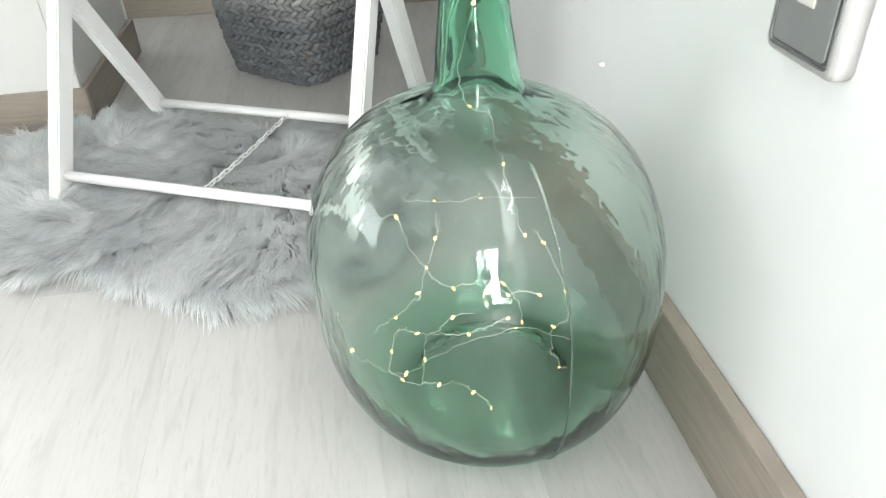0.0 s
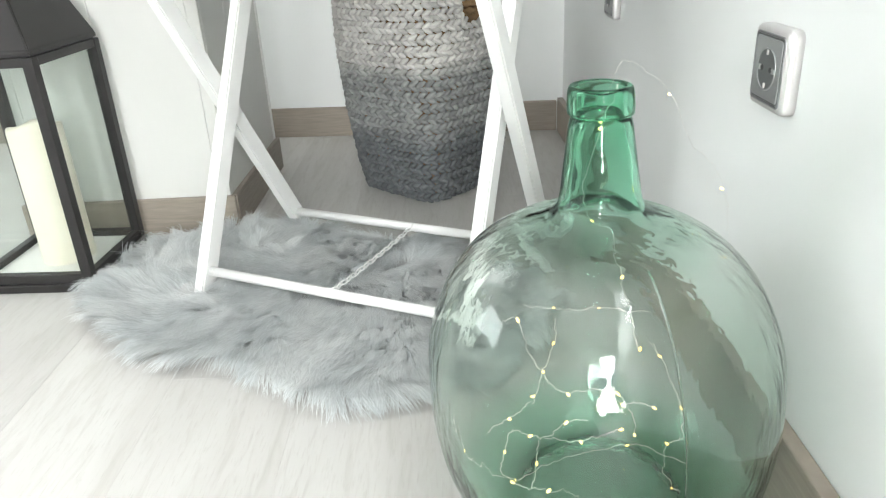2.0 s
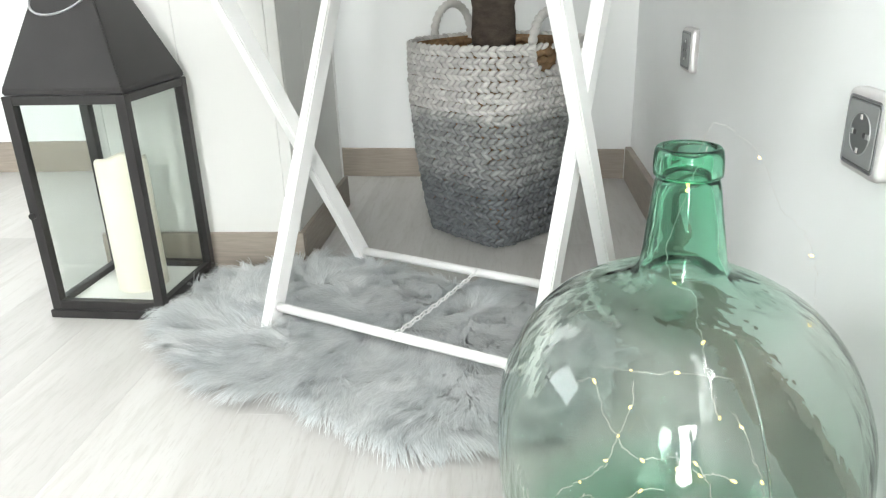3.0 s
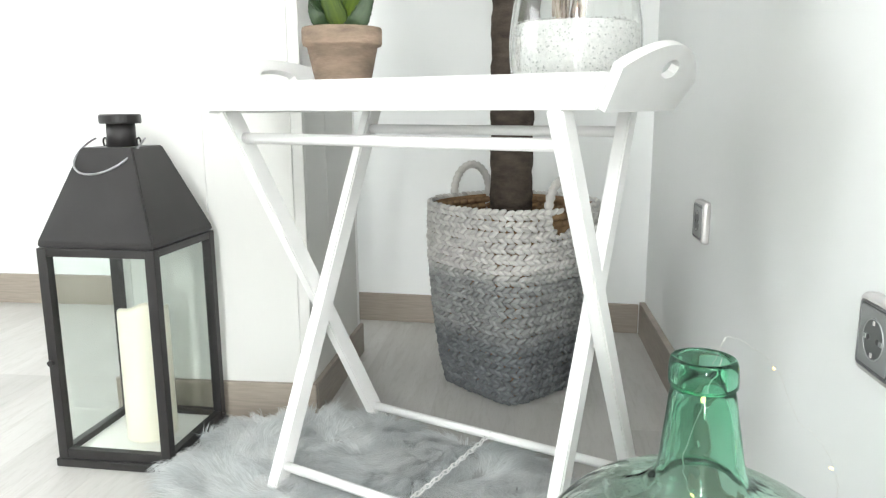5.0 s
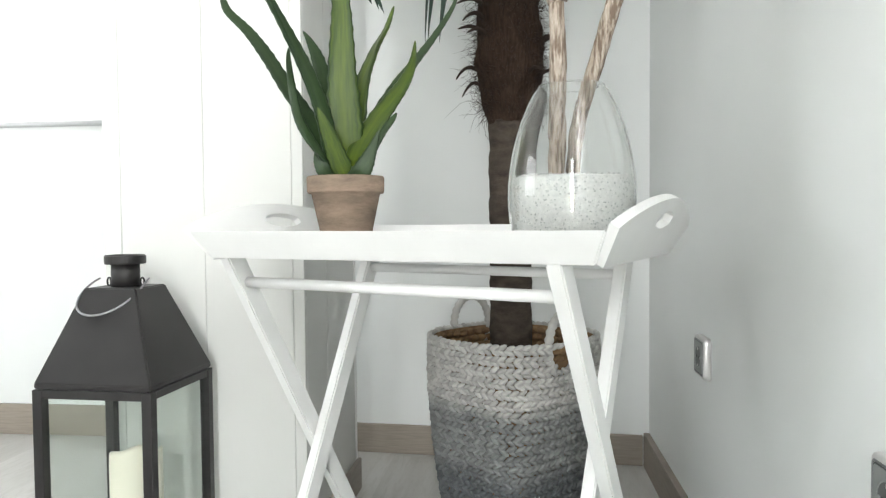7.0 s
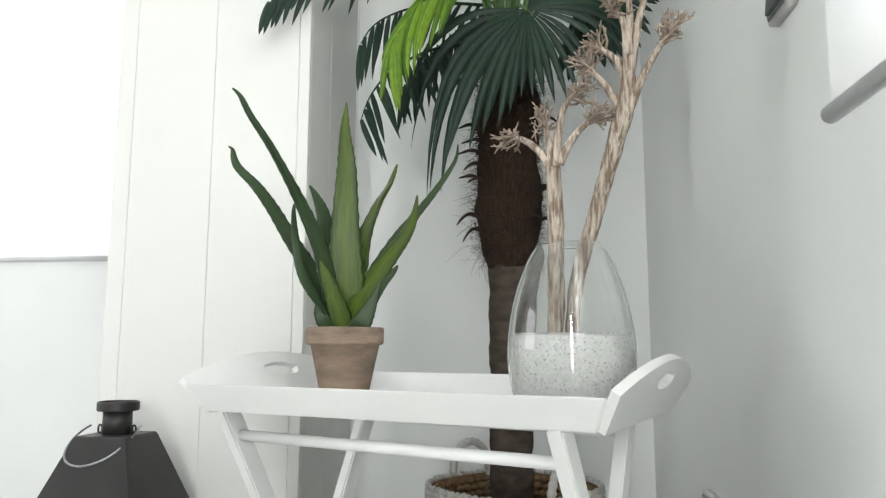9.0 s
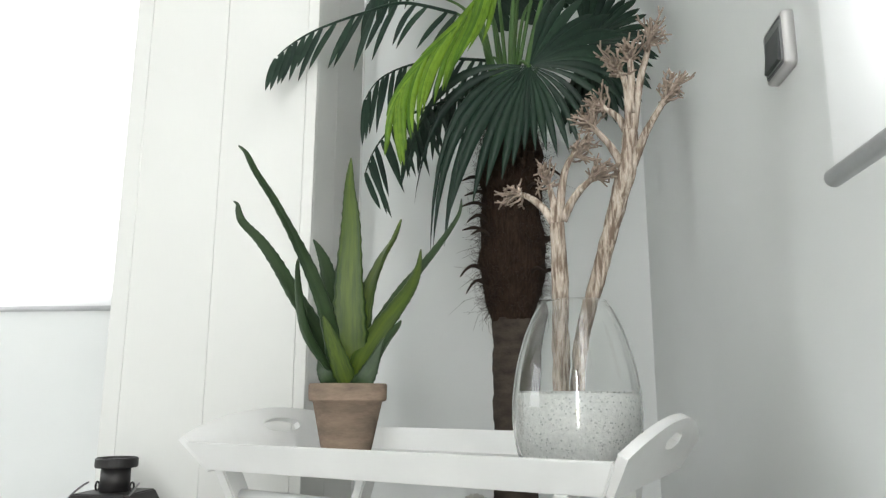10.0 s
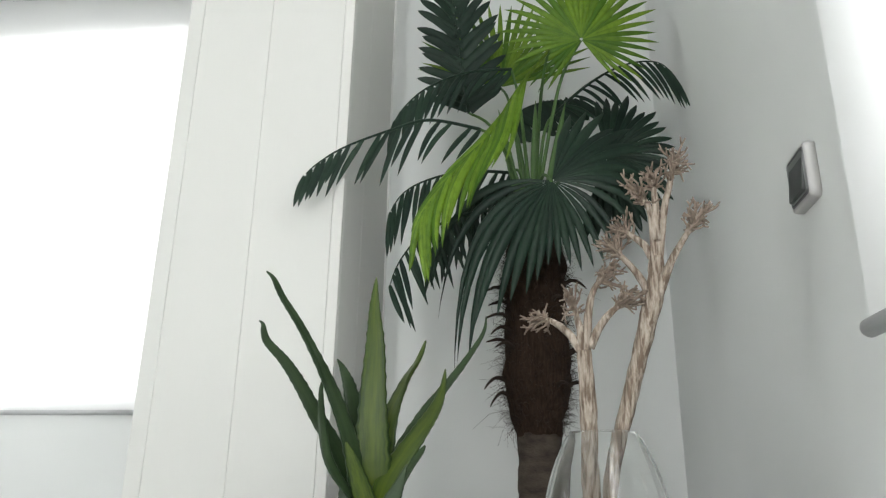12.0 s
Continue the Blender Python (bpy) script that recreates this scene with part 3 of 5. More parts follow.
# chain between the lower rails
links_made = []
a, b = Vector((-0.006, A_TOP + A_SLOPE * 0.574, 0.050)), Vector((-0.006, B_TOP + B_SLOPE * 0.574 - 0.012, 0.050))
COUNT = 21
for k in range(COUNT):
    t = (k + 0.5) / COUNT
    p = a.lerp(b, t) - Vector((0, 0, 0.004 * 4 * t * (1 - t)))
    ring = []
    for q in range(13):
        w = 2 * math.pi * q / 12
        along, over = 0.0088 * math.cos(w), 0.0052 * math.sin(w)
        ring.append(p + (Vector((over, along, 0)) if k % 2 else Vector((over * 0.3, along, over))))
    links_made.append(tube(ring, 0.0012, 5, cap=False))
obj("chain", *joined(links_made), WHITE, table, "thin white metal chain", True).matrix_basis = BASE_TURN

# ---------------------------------------------------------------- lantern
lantern = empty("lantern", pose(-1.110, 1.393, 0, 0, 0, -2.5), "tall black metal lantern with glass panes", "lantern")
part("base_plate", box((-0.118, -0.118, 0.0), (0.118, 0.118, 0.016), 0.002), BLACK, lantern)
H = 0.1045
for s in (-1, 1):
    part("bottom_rail", box((-H, s * H - 0.008, 0.016), (H, s * H + 0.008, 0.034), 0.0015), BLACK, lantern)
    part("bottom_rail", box((s * H - 0.008, -H + 0.0085, 0.016), (s * H + 0.008, H - 0.0085, 0.0335), 0.0015), BLACK, lantern)
    part("top_rail", box((-H, s * H - 0.008, 0.405), (H, s * H + 0.008, 0.421), 0.0015), BLACK, lantern)
    part("top_rail", box((s * H - 0.008, -H + 0.0085, 0.4055), (s * H + 0.008, H - 0.0085, 0.421), 0.0015), BLACK, lantern)
    for t in (-1, 1):
        part("post", box((s * H - 0.0095, t * H - 0.0095, 0.0165), (s * H + 0.0095, t * H + 0.0095, 0.4205), 0.0015), BLACK, lantern)
    p = part("pane", box((-H + 0.009, s * H - 0.001, 0.033), (H - 0.009, s * H + 0.001, 0.406)), PANE, lantern, "clear glass pane")
    p.visible_shadow = False
    p = part("pane", box((s * H - 0.001, -H + 0.009, 0.033), (s * H + 0.001, H - 0.009, 0.406)), PANE, lantern, "clear glass pane")
    p.visible_shadow = False
part("base_lining", box((-H + 0.009, -H + 0.009, 0.016), (H - 0.009, H - 0.009, 0.022)), TILE, lantern, "white base lining")
obj("latch", *tube([(-H - 0.002, -H - 0.009, 0.205), (-H - 0.002, -H - 0.016, 0.205)], 0.006, 10), BLACK, lantern)
bm = bmesh.new()
lower = [bm.verts.new((a * 0.112, b * 0.112, 0.422)) for a, b in ((-1, -1), (1, -1), (1, 1), (-1, 1))]
lip = [bm.verts.new((a * 0.112, b * 0.112, 0.431)) for a, b in ((-1, -1), (1, -1), (1, 1), (-1, 1))]
upper = [bm.verts.new((a * 0.051, b * 0.051, 0.596)) for a, b in ((-1, -1), (1, -1), (1, 1), (-1, 1))]
for first, second in ((lower, lip), (lip, upper)):
    for k in range(4):
        bm.faces.new((first[k], first[(k + 1) % 4], second[(k + 1) % 4], second[k]))
bm.faces.new(lower)
bm.faces.new(upper)
bmesh.ops.bevel(bm, geom=list(bm.edges), offset=0.0022, segments=2, affect="EDGES")
part("roof", bm, BLACK, lantern)
obj("collar", *lathe([(0, 0.594), (0.026, 0.595), (0.0255, 0.638), (0, 0.639)], 32), BLACK, lantern, "", True)
obj("cap", *lathe([(0, 0.637), (0.036, 0.638), (0.037, 0.641), (0.037, 0.653), (0.0345, 0.655), (0.033, 0.651), (0, 0.651)], 36), BLACK, lantern)
for s in (-1, 1):
    loop_pts = [(s * 0.034 + 0.004 * math.cos(q * math.pi / 6), 0, 0.604 + 0.008 * math.sin(q * math.pi / 6)) for q in range(13)]
    obj("ring_eye", *tube(loop_pts, 0.0018, 6, cap=False), BLACK, lantern)
ring_pts = []
for q in range(33):
    w = math.pi * q / 32
    wide = 0.037 * math.cos(w) * (1 + 0.5 * math.sin(w))
    ring_pts.append((wide * 1.35 - 0.012 * math.sin(w), -0.004 - 0.086 * math.sin(w), 0.611 - 0.060 * math.sin(w) ** 1.2))
obj("carrying_ring", *tube(ring_pts, 0.0019, 8), STEEL, lantern, "thin steel carrying ring", True)

candle = empty("pillar_candle", pose(-1.099, 1.395, 0.0222), "tall cream pillar candle with a slanted worn top", "candle")
rows = smooth_profile([(0.0, 0.0), (0.045, 0.0), (0.048, 0.003), (0.048, 0.06), (0.0478, 0.14), (0.0475, 0.246), (0.046, 0.252), (0.039, 0.247), (0.021, 0.240), (0.0, 0.239)], 3)
verts, faces = lathe([tuple(r) for r in rows], 40)
verts = [(x, y, z + (0.25 * x - 0.42 * y if z > 0.22 else 0) + (0.003 * math.sin(5 * math.atan2(y, x)) if z > 0.21 else 0)) for x, y, z in verts]
obj("wax", verts, faces, WAX, candle, "", True)
obj("wick", *tube([(0, 0, 0.237), (0.001, 0, 0.256), (0.004, 0.001, 0.270)], 0.0013, 6), WICK, candle, "", True)

# ---------------------------------------------------------------- green demijohn with fairy lights
BOTTLE = (-0.1975, 0.704)
bottle = empty("demijohn", pose(*BOTTLE, 0.0005), "large round green glass demijohn standing by the skirting", "bottle")
OUTER = [(0.0, 0.031), (0.040, 0.028), (0.068, 0.017), (0.082, 0.004), (0.094, 0.0), (0.106, 0.001), (0.120, 0.008), (0.137, 0.026), (0.152, 0.052), (0.163, 0.088), (0.1685, 0.130), (0.1690, 0.172), (0.165, 0.215), (0.1525, 0.252),
         (0.1350, 0.285), (0.1125, 0.311), (0.0855, 0.329), (0.064, 0.339), (0.047, 0.345), (0.0392, 0.352), (0.0355, 0.365), (0.0330, 0.385), (0.0295, 0.41), (0.0262, 0.432), (0.0260, 0.434), (0.0280, 0.436),
         (0.0284, 0.445), (0.0276, 0.456), (0.0256, 0.4605)]
INNER = [(0.0210, 0.4595), (0.0200, 0.452), (0.0200, 0.436), (0.0236, 0.41), (0.0270, 0.385), (0.0296, 0.365), (0.0345, 0.353), (0.042, 0.342), (0.060, 0.334), (0.0840, 0.3262), (0.1108, 0.3088),
         (0.1333, 0.2835), (0.1506, 0.251), (0.1629, 0.2145), (0.1668, 0.172), (0.1663, 0.130), (0.1606, 0.0895), (0.149, 0.0545), (0.1325, 0.0305), (0.114, 0.016), (0.096, 0.011), (0.083, 0.016), (0.068, 0.029), (0.04, 0.038), (0.0, 0.041)]
profile = [tuple(r) for r in smooth_profile(OUTER[:-5] + INNER[2:], 3)]


def wobbly(rows, n):
    verts, faces = lathe([(max(r, 0.0), z) for r, z in rows], n)
    out = []
    for x, y, z in verts:
        k = 1 + 0.006 * noise.noise(Vector((x * 9, y * 9, z * 9)))
        out.append((x * k * 1.012 - 0.034 * (z - 0.16), y * k * 1.012, z - 0.006 * min(1.0, max(0.0, (z - 0.26) / 0.08))))
    return out, faces


obj("glass_body", *wobbly(profile, 96), GREEN, bottle, "wavy green glass", True)
lip_rows = smooth_profile([(0.0203, 0.4365), (0.0272, 0.4363), (0.0284, 0.440), (0.0284, 0.447), (0.0277, 0.456), (0.0256, 0.4605), (0.0210, 0.4600), (0.0202, 0.452), (0.0203, 0.4365)], 3)
obj("lip", *wobbly(lip_rows, 72), GREEN, bottle, "thick rolled green glass lip", True)
seam = [(r, z) for r, z in smooth_profile(OUTER, 3) if r > 0.09 and 0.004 < z < 0.33]
turn = radians(-78)
obj("mould_seam", *tube([((r * 1.012 + 0.0002) * math.cos(turn) - 0.034 * (z - 0.16), (r * 1.012 + 0.0002) * math.sin(turn), z) for r, z in seam], 0.0011, 6), GREEN, bottle, "raised mould seam", True)

light_rng = random.Random(11)


def wander(points, steps=7, shake=0.002):
    rows = curve_points(points, steps)
    return [Vector(p) + Vector([light_rng.uniform(-shake, shake) for _ in range(3)]) for p in rows]


lights = empty("fairy_lights", pose(*BOTTLE, 0.0), "string of warm fairy lights on thin wire inside the bottle", "fairy lights")
paths_in = []


def wire_inside(*points):
    """One run of wire in the bottle, kept within the glass."""
    kept = []
    for x, y, z in points:
        limit = float(np.interp(z, [0.04, 0.09, 0.17, 0.25, 0.31, 0.34, 0.36, 0.46], [0.115, 0.145, 0.158, 0.143, 0.10, 0.045, 0.024, 0.014]))
        lean = -0.034 * (z - 0.16)
        far = math.hypot(x - lean, y)
        k = min(1.0, limit / max(far, 1e-6))
        kept.append((lean + (x - lean) * k, y * k, z))
    paths_in.append(wander(kept, 7, 0.0016))


wire_inside((0.004, -0.008, 0.455), (-0.010, -0.012, 0.421), (-0.024, -0.012, 0.374), (-0.018, -0.018, 0.340), (0.000, -0.020, 0.325), (0.010, -0.020, 0.286), (0.022, -0.020, 0.243), (0.030, -0.03, 0.21))
wire_inside((-0.101, -0.070, 0.271), (-0.089, -0.070, 0.271), (-0.079, -0.070, 0.239), (-0.067, -0.070, 0.217), (-0.060, -0.070, 0.204), (-0.043, -0.070, 0.194), (-0.017, -0.070, 0.196), (0.001, -0.070, 0.189), (0.015, -0.070, 0.170), (0.020, -0.070, 0.143))
wire_inside((-0.057, -0.072, 0.273), (-0.057, -0.072, 0.246), (-0.067, -0.072, 0.218), (-0.074, -0.072, 0.191), (-0.080, -0.072, 0.184), (-0.098, -0.072, 0.169), (-0.117, -0.072, 0.155))
wire_inside((-0.097, -0.100, 0.178), (-0.104, -0.100, 0.157), (-0.106, -0.100, 0.135), (-0.095, -0.100, 0.120), (-0.079, -0.100, 0.112), (-0.064, -0.100, 0.109), (-0.046, -0.100, 0.106), (-0.033, -0.100, 0.094), (-0.023, -0.100, 0.082), (-0.014, -0.098, 0.065))
wire_inside((-0.097, -0.095, 0.174), (-0.080, -0.095, 0.168), (-0.066, -0.095, 0.165), (-0.049, -0.095, 0.179), (-0.031, -0.095, 0.182))
wire_inside((-0.066, -0.090, 0.161), (-0.033, -0.090, 0.155), (-0.015, -0.090, 0.161), (0.001, -0.090, 0.166))
wire_inside((-0.077, -0.030, 0.263), (-0.051, -0.030, 0.259), (-0.028, -0.030, 0.257), (-0.010, -0.030, 0.258), (0.037, -0.030, 0.252))
wire_inside((-0.073, -0.100, 0.166), (-0.076, -0.100, 0.141), (-0.079, -0.100, 0.112))
wire_inside((0.031, -0.060, 0.236), (0.041, -0.060, 0.220), (0.054, -0.060, 0.190), (0.064, -0.060, 0.163), (0.068, -0.060, 0.129), (0.055, -0.060, 0.124), (0.054, -0.060, 0.095), (0.066, -0.056, 0.066), (0.075, -0.05, 0.055))
wire_inside((-0.150, -0.030, 0.154), (-0.140, -0.030, 0.100), (-0.122, -0.030, 0.080), (-0.09, -0.03, 0.062), (-0.04, 0.0, 0.055), (0.04, 0.02, 0.055), (0.09, -0.02, 0.062))
wire_inside((-0.017, -0.085, 0.209), (-0.017, -0.085, 0.194), (-0.007, -0.085, 0.199), (0.003, -0.085, 0.190), (0.016, -0.085, 0.192), (0.032, -0.085, 0.185))
OUTSIDE = [(-0.004, -0.010, 0.455), (0.006, -0.006, 0.474), (0.024, 0.004, 0.468), (0.056, 0.026, 0.440), (0.075, 0.02, 0.40), (0.100, 0.020, 0.372), (0.111, 0.023, 0.349), (0.122, 0.030, 0.325), (0.131, 0.05, 0.30), (0.150, 0.083, 0.258), (0.155, 0.11, 0.20), (0.160, 0.13, 0.12), (0.165, 0.14, 0.01)]
path_out = wander(OUTSIDE, 6, 0.002)
for rows in paths_in:
    obj("wire", *tube(rows, 0.00031, 5), WIRE, lights, "thin metal wire", True)
obj("wire", *tube(path_out, 0.00013, 5), WIRE, lights, "thin metal wire", True)


def bulb_at(p):
    verts, faces = lathe([(0.0, -0.0024), (0.0009, -0.0016), (0.0012, 0.0), (0.0009, 0.0015), (0.0, 0.0022)], 8)
    ob = obj("bulb", verts, faces, BULB, lights, "tiny warm glowing bulb", True)
    ob.matrix_basis = Matrix.Translation(p) @ Euler((light_rng.uniform(0, 3), light_rng.uniform(0, 3), 0)).to_matrix().to_4x4()


for rows in paths_in:
    for k in range(7, len(rows), 14):
        bulb_at(rows[k])
for p in ((0.056, 0.026, 0.438), (0.111, 0.023, 0.348), (0.151, 0.084, 0.256)):
    bulb_at(Vector(p))

# ---------------------------------------------------------------- woven basket and palm
BASKET = (-0.386, 1.808)
basket = empty("woven_basket", pose(*BASKET, 0), "tall woven basket dip-dyed from pale to dark grey", "basket")
BASKET_H = 0.446


def basket_radius(a, z):
    """Square foot with a corner to the front, opening to a rounder rim."""
    t = z / BASKET_H
    c, s = abs(math.cos(a - math.radians(48))), abs(math.sin(a - math.radians(48)))
    power = 7 - 4.4 * t
    square = 1 / (c ** power + s ** power) ** (1 / power)
    return (0.121 + 0.061 * t ** 0.8) * square


ROWS_N = 38
SLOT_A, SLOT_Z = math.radians(307), 0.420
pieces, tilt = [], 0.50
stitch_rng = random.Random(3)
unit_v, unit_f = lathe([(0.0, -1.0), (0.62, -0.78), (1.0, -0.25), (1.0, 0.25), (0.62, 0.78), (0.0, 1.0)], 8)
for row in range(ROWS_N):
    z = 0.008 + (BASKET_H - 0.0185) * (row // 2) / (ROWS_N // 2 - 1) + (0.0098 if row % 2 else 0.0)
    ring = [(math.cos(a) * basket_radius(a, z), math.sin(a) * basket_radius(a, z)) for a in np.linspace(0, 2 * math.pi, 241)]
    lengths = np.concatenate([[0], np.cumsum([math.dist(ring[k], ring[k + 1]) for k in range(240)])])
    count = 54 + 20 * (row // 2) // (ROWS_N // 2)
    slip = 0.33 * math.sin(row // 2 * 2.4)
    for k in range(count):
        at = ((k + slip + stitch_rng.uniform(-0.07, 0.07)) % count) / count * lengths[-1]
        i = min(int(np.searchsorted(lengths, at, side="right")) - 1, 239)
        f = (at - lengths[i]) / max(lengths[i + 1] - lengths[i], 1e-6)
        x, y = ring[i][0] + (ring[i + 1][0] - ring[i][0]) * f, ring[i][1] + (ring[i + 1][1] - ring[i][1]) * f
        turned = math.atan2(y, x)
        if math.sin(turned) > 0.86 and row < ROWS_N - 5:
            continue
        if (math.remainder(turned - SLOT_A, 2 * math.pi) * 0.175 / 0.036) ** 2 + ((z - SLOT_Z) / 0.026) ** 2 < 1:
            continue
        tangent = Vector((ring[i + 1][0] - ring[i][0], ring[i + 1][1] - ring[i][1], 0)).normalized()
        normal = Vector((tangent.y, -tangent.x, 0))
        ang = (tilt if row % 2 else -tilt) + stitch_rng.uniform(-0.13, 0.13)
        long_dir = tangent * math.cos(ang) + Vector((0, 0, 1)) * math.sin(ang)
        up = normal.cross(long_dir)
        c = Vector((x, y, z + stitch_rng.uniform(-0.0012, 0.0012))) + normal * stitch_rng.uniform(-0.0012, 0.0016)
        big = stitch_rng.uniform(0.92, 1.10)
        lengthen = lengths[-1] / count * 0.76
        pieces.append(([c + long_dir * (v[2] * lengthen * big) + up * (v[0] * 0.0062 * big) + normal * (v[1] * 0.0062) for v in unit_v], unit_f))
obj("weave", *joined(pieces), WEAVE, basket, "thick braided stitches fading from pale to dark grey", True)
verts, faces = [], []
for j in range(13):
    z = 0.006 + (BASKET_H - 0.008) * j / 12
    for k in range(48):
        a = 2 * math.pi * k / 48
        r = basket_radius(a, z) - 0.009
        verts.append((r * math.cos(a), r * math.sin(a), z))
faces = [(j * 48 + k, j * 48 + (k + 1) % 48, (j + 1) * 48 + (k + 1) % 48, (j + 1) * 48 + k) for j in range(12) for k in range(48)]
faces = [f for f in faces if not (verts[f[0]][2] > SLOT_Z - 0.04 and abs(math.remainder(math.atan2(verts[f[0]][1], verts[f[0]][0]) + 0.065 - SLOT_A, 2 * math.pi)) < 0.2)]
faces.append(tuple(range(47, -1, -1)))
obj("lining", verts, faces, RAWWEAVE, basket, "natural brown inside", True)
inner = []
for row in range(7):
    z = BASKET_H - 0.015 - row * 0.017
    for k in range(44):
        a = 2 * math.pi * (k + 0.5 * (row % 2)) / 44
        r = basket_radius(a, z) - 0.014
        c = Vector((r * math.cos(a), r * math.sin(a), z))
        t = Vector((-math.sin(a), math.cos(a), 0))
        inner.append(([c + t * (v[2] * 0.014) + Vector((0, 0, 1)) * (v[0] * 0.0085) + Vector((math.cos(a), math.sin(a), 0)) * (v[1] * 0.005) for v in unit_v], unit_f))
obj("inner_weave", *joined(inner), RAWWEAVE, basket, "natural brown braids", True)


def basket_handle(a, low, high, half):
    r = basket_radius(a, BASKET_H) - 0.004
    c = Vector((r * math.cos(a), r * math.sin(a), 0))
    t = Vector((-math.sin(a), math.cos(a), 0))
    pts = []
    for q in range(61):
        w = math.pi * (q / 60 * 1.5 - 0.25)
        pts.append(c + t * (half * math.cos(w)) + Vector((0, 0, low + (high - low) * (math.sin(w) + 0.70) / 1.70)))
    rad = [(0.0078, 0.0104, 0.0100)[q % 3] for q in range(61)]
    v, f = tube(pts, rad, 10)
    obj("handle", v, f, WEAVE, basket, "wrapped loop handle", True)


basket_handle(math.radians(127), 0.405, 0.522, 0.052)
basket_handle(SLOT_A, 0.388, 0.512, 0.040)
soil_r = [(basket_radius(2 * math.pi * k / 40, 0.35) - 0.014) for k in range(40)]
verts = [(r * math.cos(2 * math.pi * k / 40), r * math.sin(2 * math.pi * k / 40), 0.33) for k, r in enumerate(soil_r)] + [(0, 0, 0.342)]
obj("filling", verts, [(k, (k + 1) % 40, 40) for k in range(40)], SOIL, basket, "dark filling")

palm = empty("palm_tree", pose(-0.391, 1.80, 0.344), "artificial fan palm with a brown fibrous trunk in the basket", "palm")
palm_rng = random.Random(8)
profile = []
for k in range(46):
    z = 0.60 * k / 45
    profile.append((0.0490 + 0.0016 * math.sin(k * 0.9) + 0.001 * math.sin(k * 2.3), z))
verts, faces = lathe([(0.0, 0.0)] + profile + [(0.0, 0.60)], 28)
verts = [(x * (1 + 0.04 * noise.noise(Vector((x * 60, y * 60, z * 30)))), y * (1 + 0.04 * noise.noise(Vector((x * 60, y * 60, z * 30 + 9)))), z) for x, y, z in verts]
obj("trunk", verts, faces, BARK, palm, "dark brown ringed trunk", True)
SHEATH = [(0.050, 0.592), (0.055, 0.615), (0.063, 0.65), (0.073, 0.69), (0.077, 0.735), (0.075, 0.79), (0.069, 0.84), (0.068, 0.88), (0.074, 0.93), (0.074, 0.98), (0.064, 1.04), (0.050, 1.12), (0.035, 1.17), (0.0, 1.19)]
verts, faces = lathe([tuple(r) for r in smooth_profile(SHEATH, 5)], 56)
verts = [(x * (1 + 0.20 * noise.noise(Vector((x * 34, y * 34, z * 26)))), y * (1 + 0.20 * noise.noise(Vector((x * 34, y * 34, z * 26 + 5)))), z) for x, y, z in verts]
obj("fibre_sheath", verts, faces, FIBRE, palm, "shaggy dark brown fibre sheath", True)


def sheath_r(z):
    for (r0, z0), (r1, z1) in zip(SHEATH, SHEATH[1:]):
        if z0 <= z <= z1:
            return r0 + (r1 - r0) * (z - z0) / (z1 - z0)
    return 0.05


hairs = []
for _ in range(3600):
    z, a = palm_rng.uniform(0.61, 1.13), palm_rng.uniform(0, 2 * math.pi)
    r = sheath_r(z)
    d = Vector((math.cos(a), math.sin(a), palm_rng.uniform(-1.2, 1.0))).normalized()
    p = Vector((r * 0.96 * math.cos(a), r * 0.96 * math.sin(a), z))
    size = palm_rng.uniform(0.010, 0.030) * (2.0 if palm_rng.random() < 0.06 else 1.0)
    bend = Vector((palm_rng.uniform(-1, 1), palm_rng.uniform(-1, 1), palm_rng.uniform(-1, 0.9))) * 0.8
    turn = Vector((palm_rng.uniform(-1, 1), palm_rng.uniform(-1, 1), palm_rng.uniform(-1, 1))) * 0.5
    hairs.append(tube([p, p + d * size * 0.4, p + (d + bend * 0.5) * size * 0.75, p + (d + bend + turn) * size], [0.0006, 0.00045, 0.00035, 0.0002], 3, cap=False))
tagged(obj("fibre_tuft", *joined(hairs), HAIR, palm, "loose brown hairs"), kind="stuff")
for z in (0.69, 0.725, 0.78, 0.80, 0.84, 0.865, 0.91, 0.95, 0.98, 1.02):
    for side in (-1, 1):
        if palm_rng.random() < 0.3:
            continue
        a = (math.pi if side < 0 else 0.0) + palm_rng.uniform(-0.75, 0.75) - 0.25 * side
        zz = z + palm_rng.uniform(-0.012, 0.012)
        r = sheath_r(zz)
        size = palm_rng.uniform(0.035, 0.065)
        d = Vector((math.cos(a), math.sin(a), 0))
        drop = palm_rng.uniform(-0.030, 0.004)
        pts = [d * (r * 0.85) + Vector((0, 0, zz - 0.008)), d * (r + size * 0.3) + Vector((0, 0, zz + 0.006)), d * (r + size * 0.7) + Vector((0, 0, zz + 0.004 + 0.3 * drop)), d * (r + size) + Vector((0, 0, zz + drop))]
        obj("leaf_stub", *tube(curve_points(pts, 3), [0.0062, 0.0058, 0.0052, 0.0047, 0.0043, 0.0038, 0.0033, 0.0027, 0.0021, 0.0012], 6, 0.15, palm_rng), HAIR, palm, "", True)

CROWN = Vector((-0.390, 1.80, 1.44))


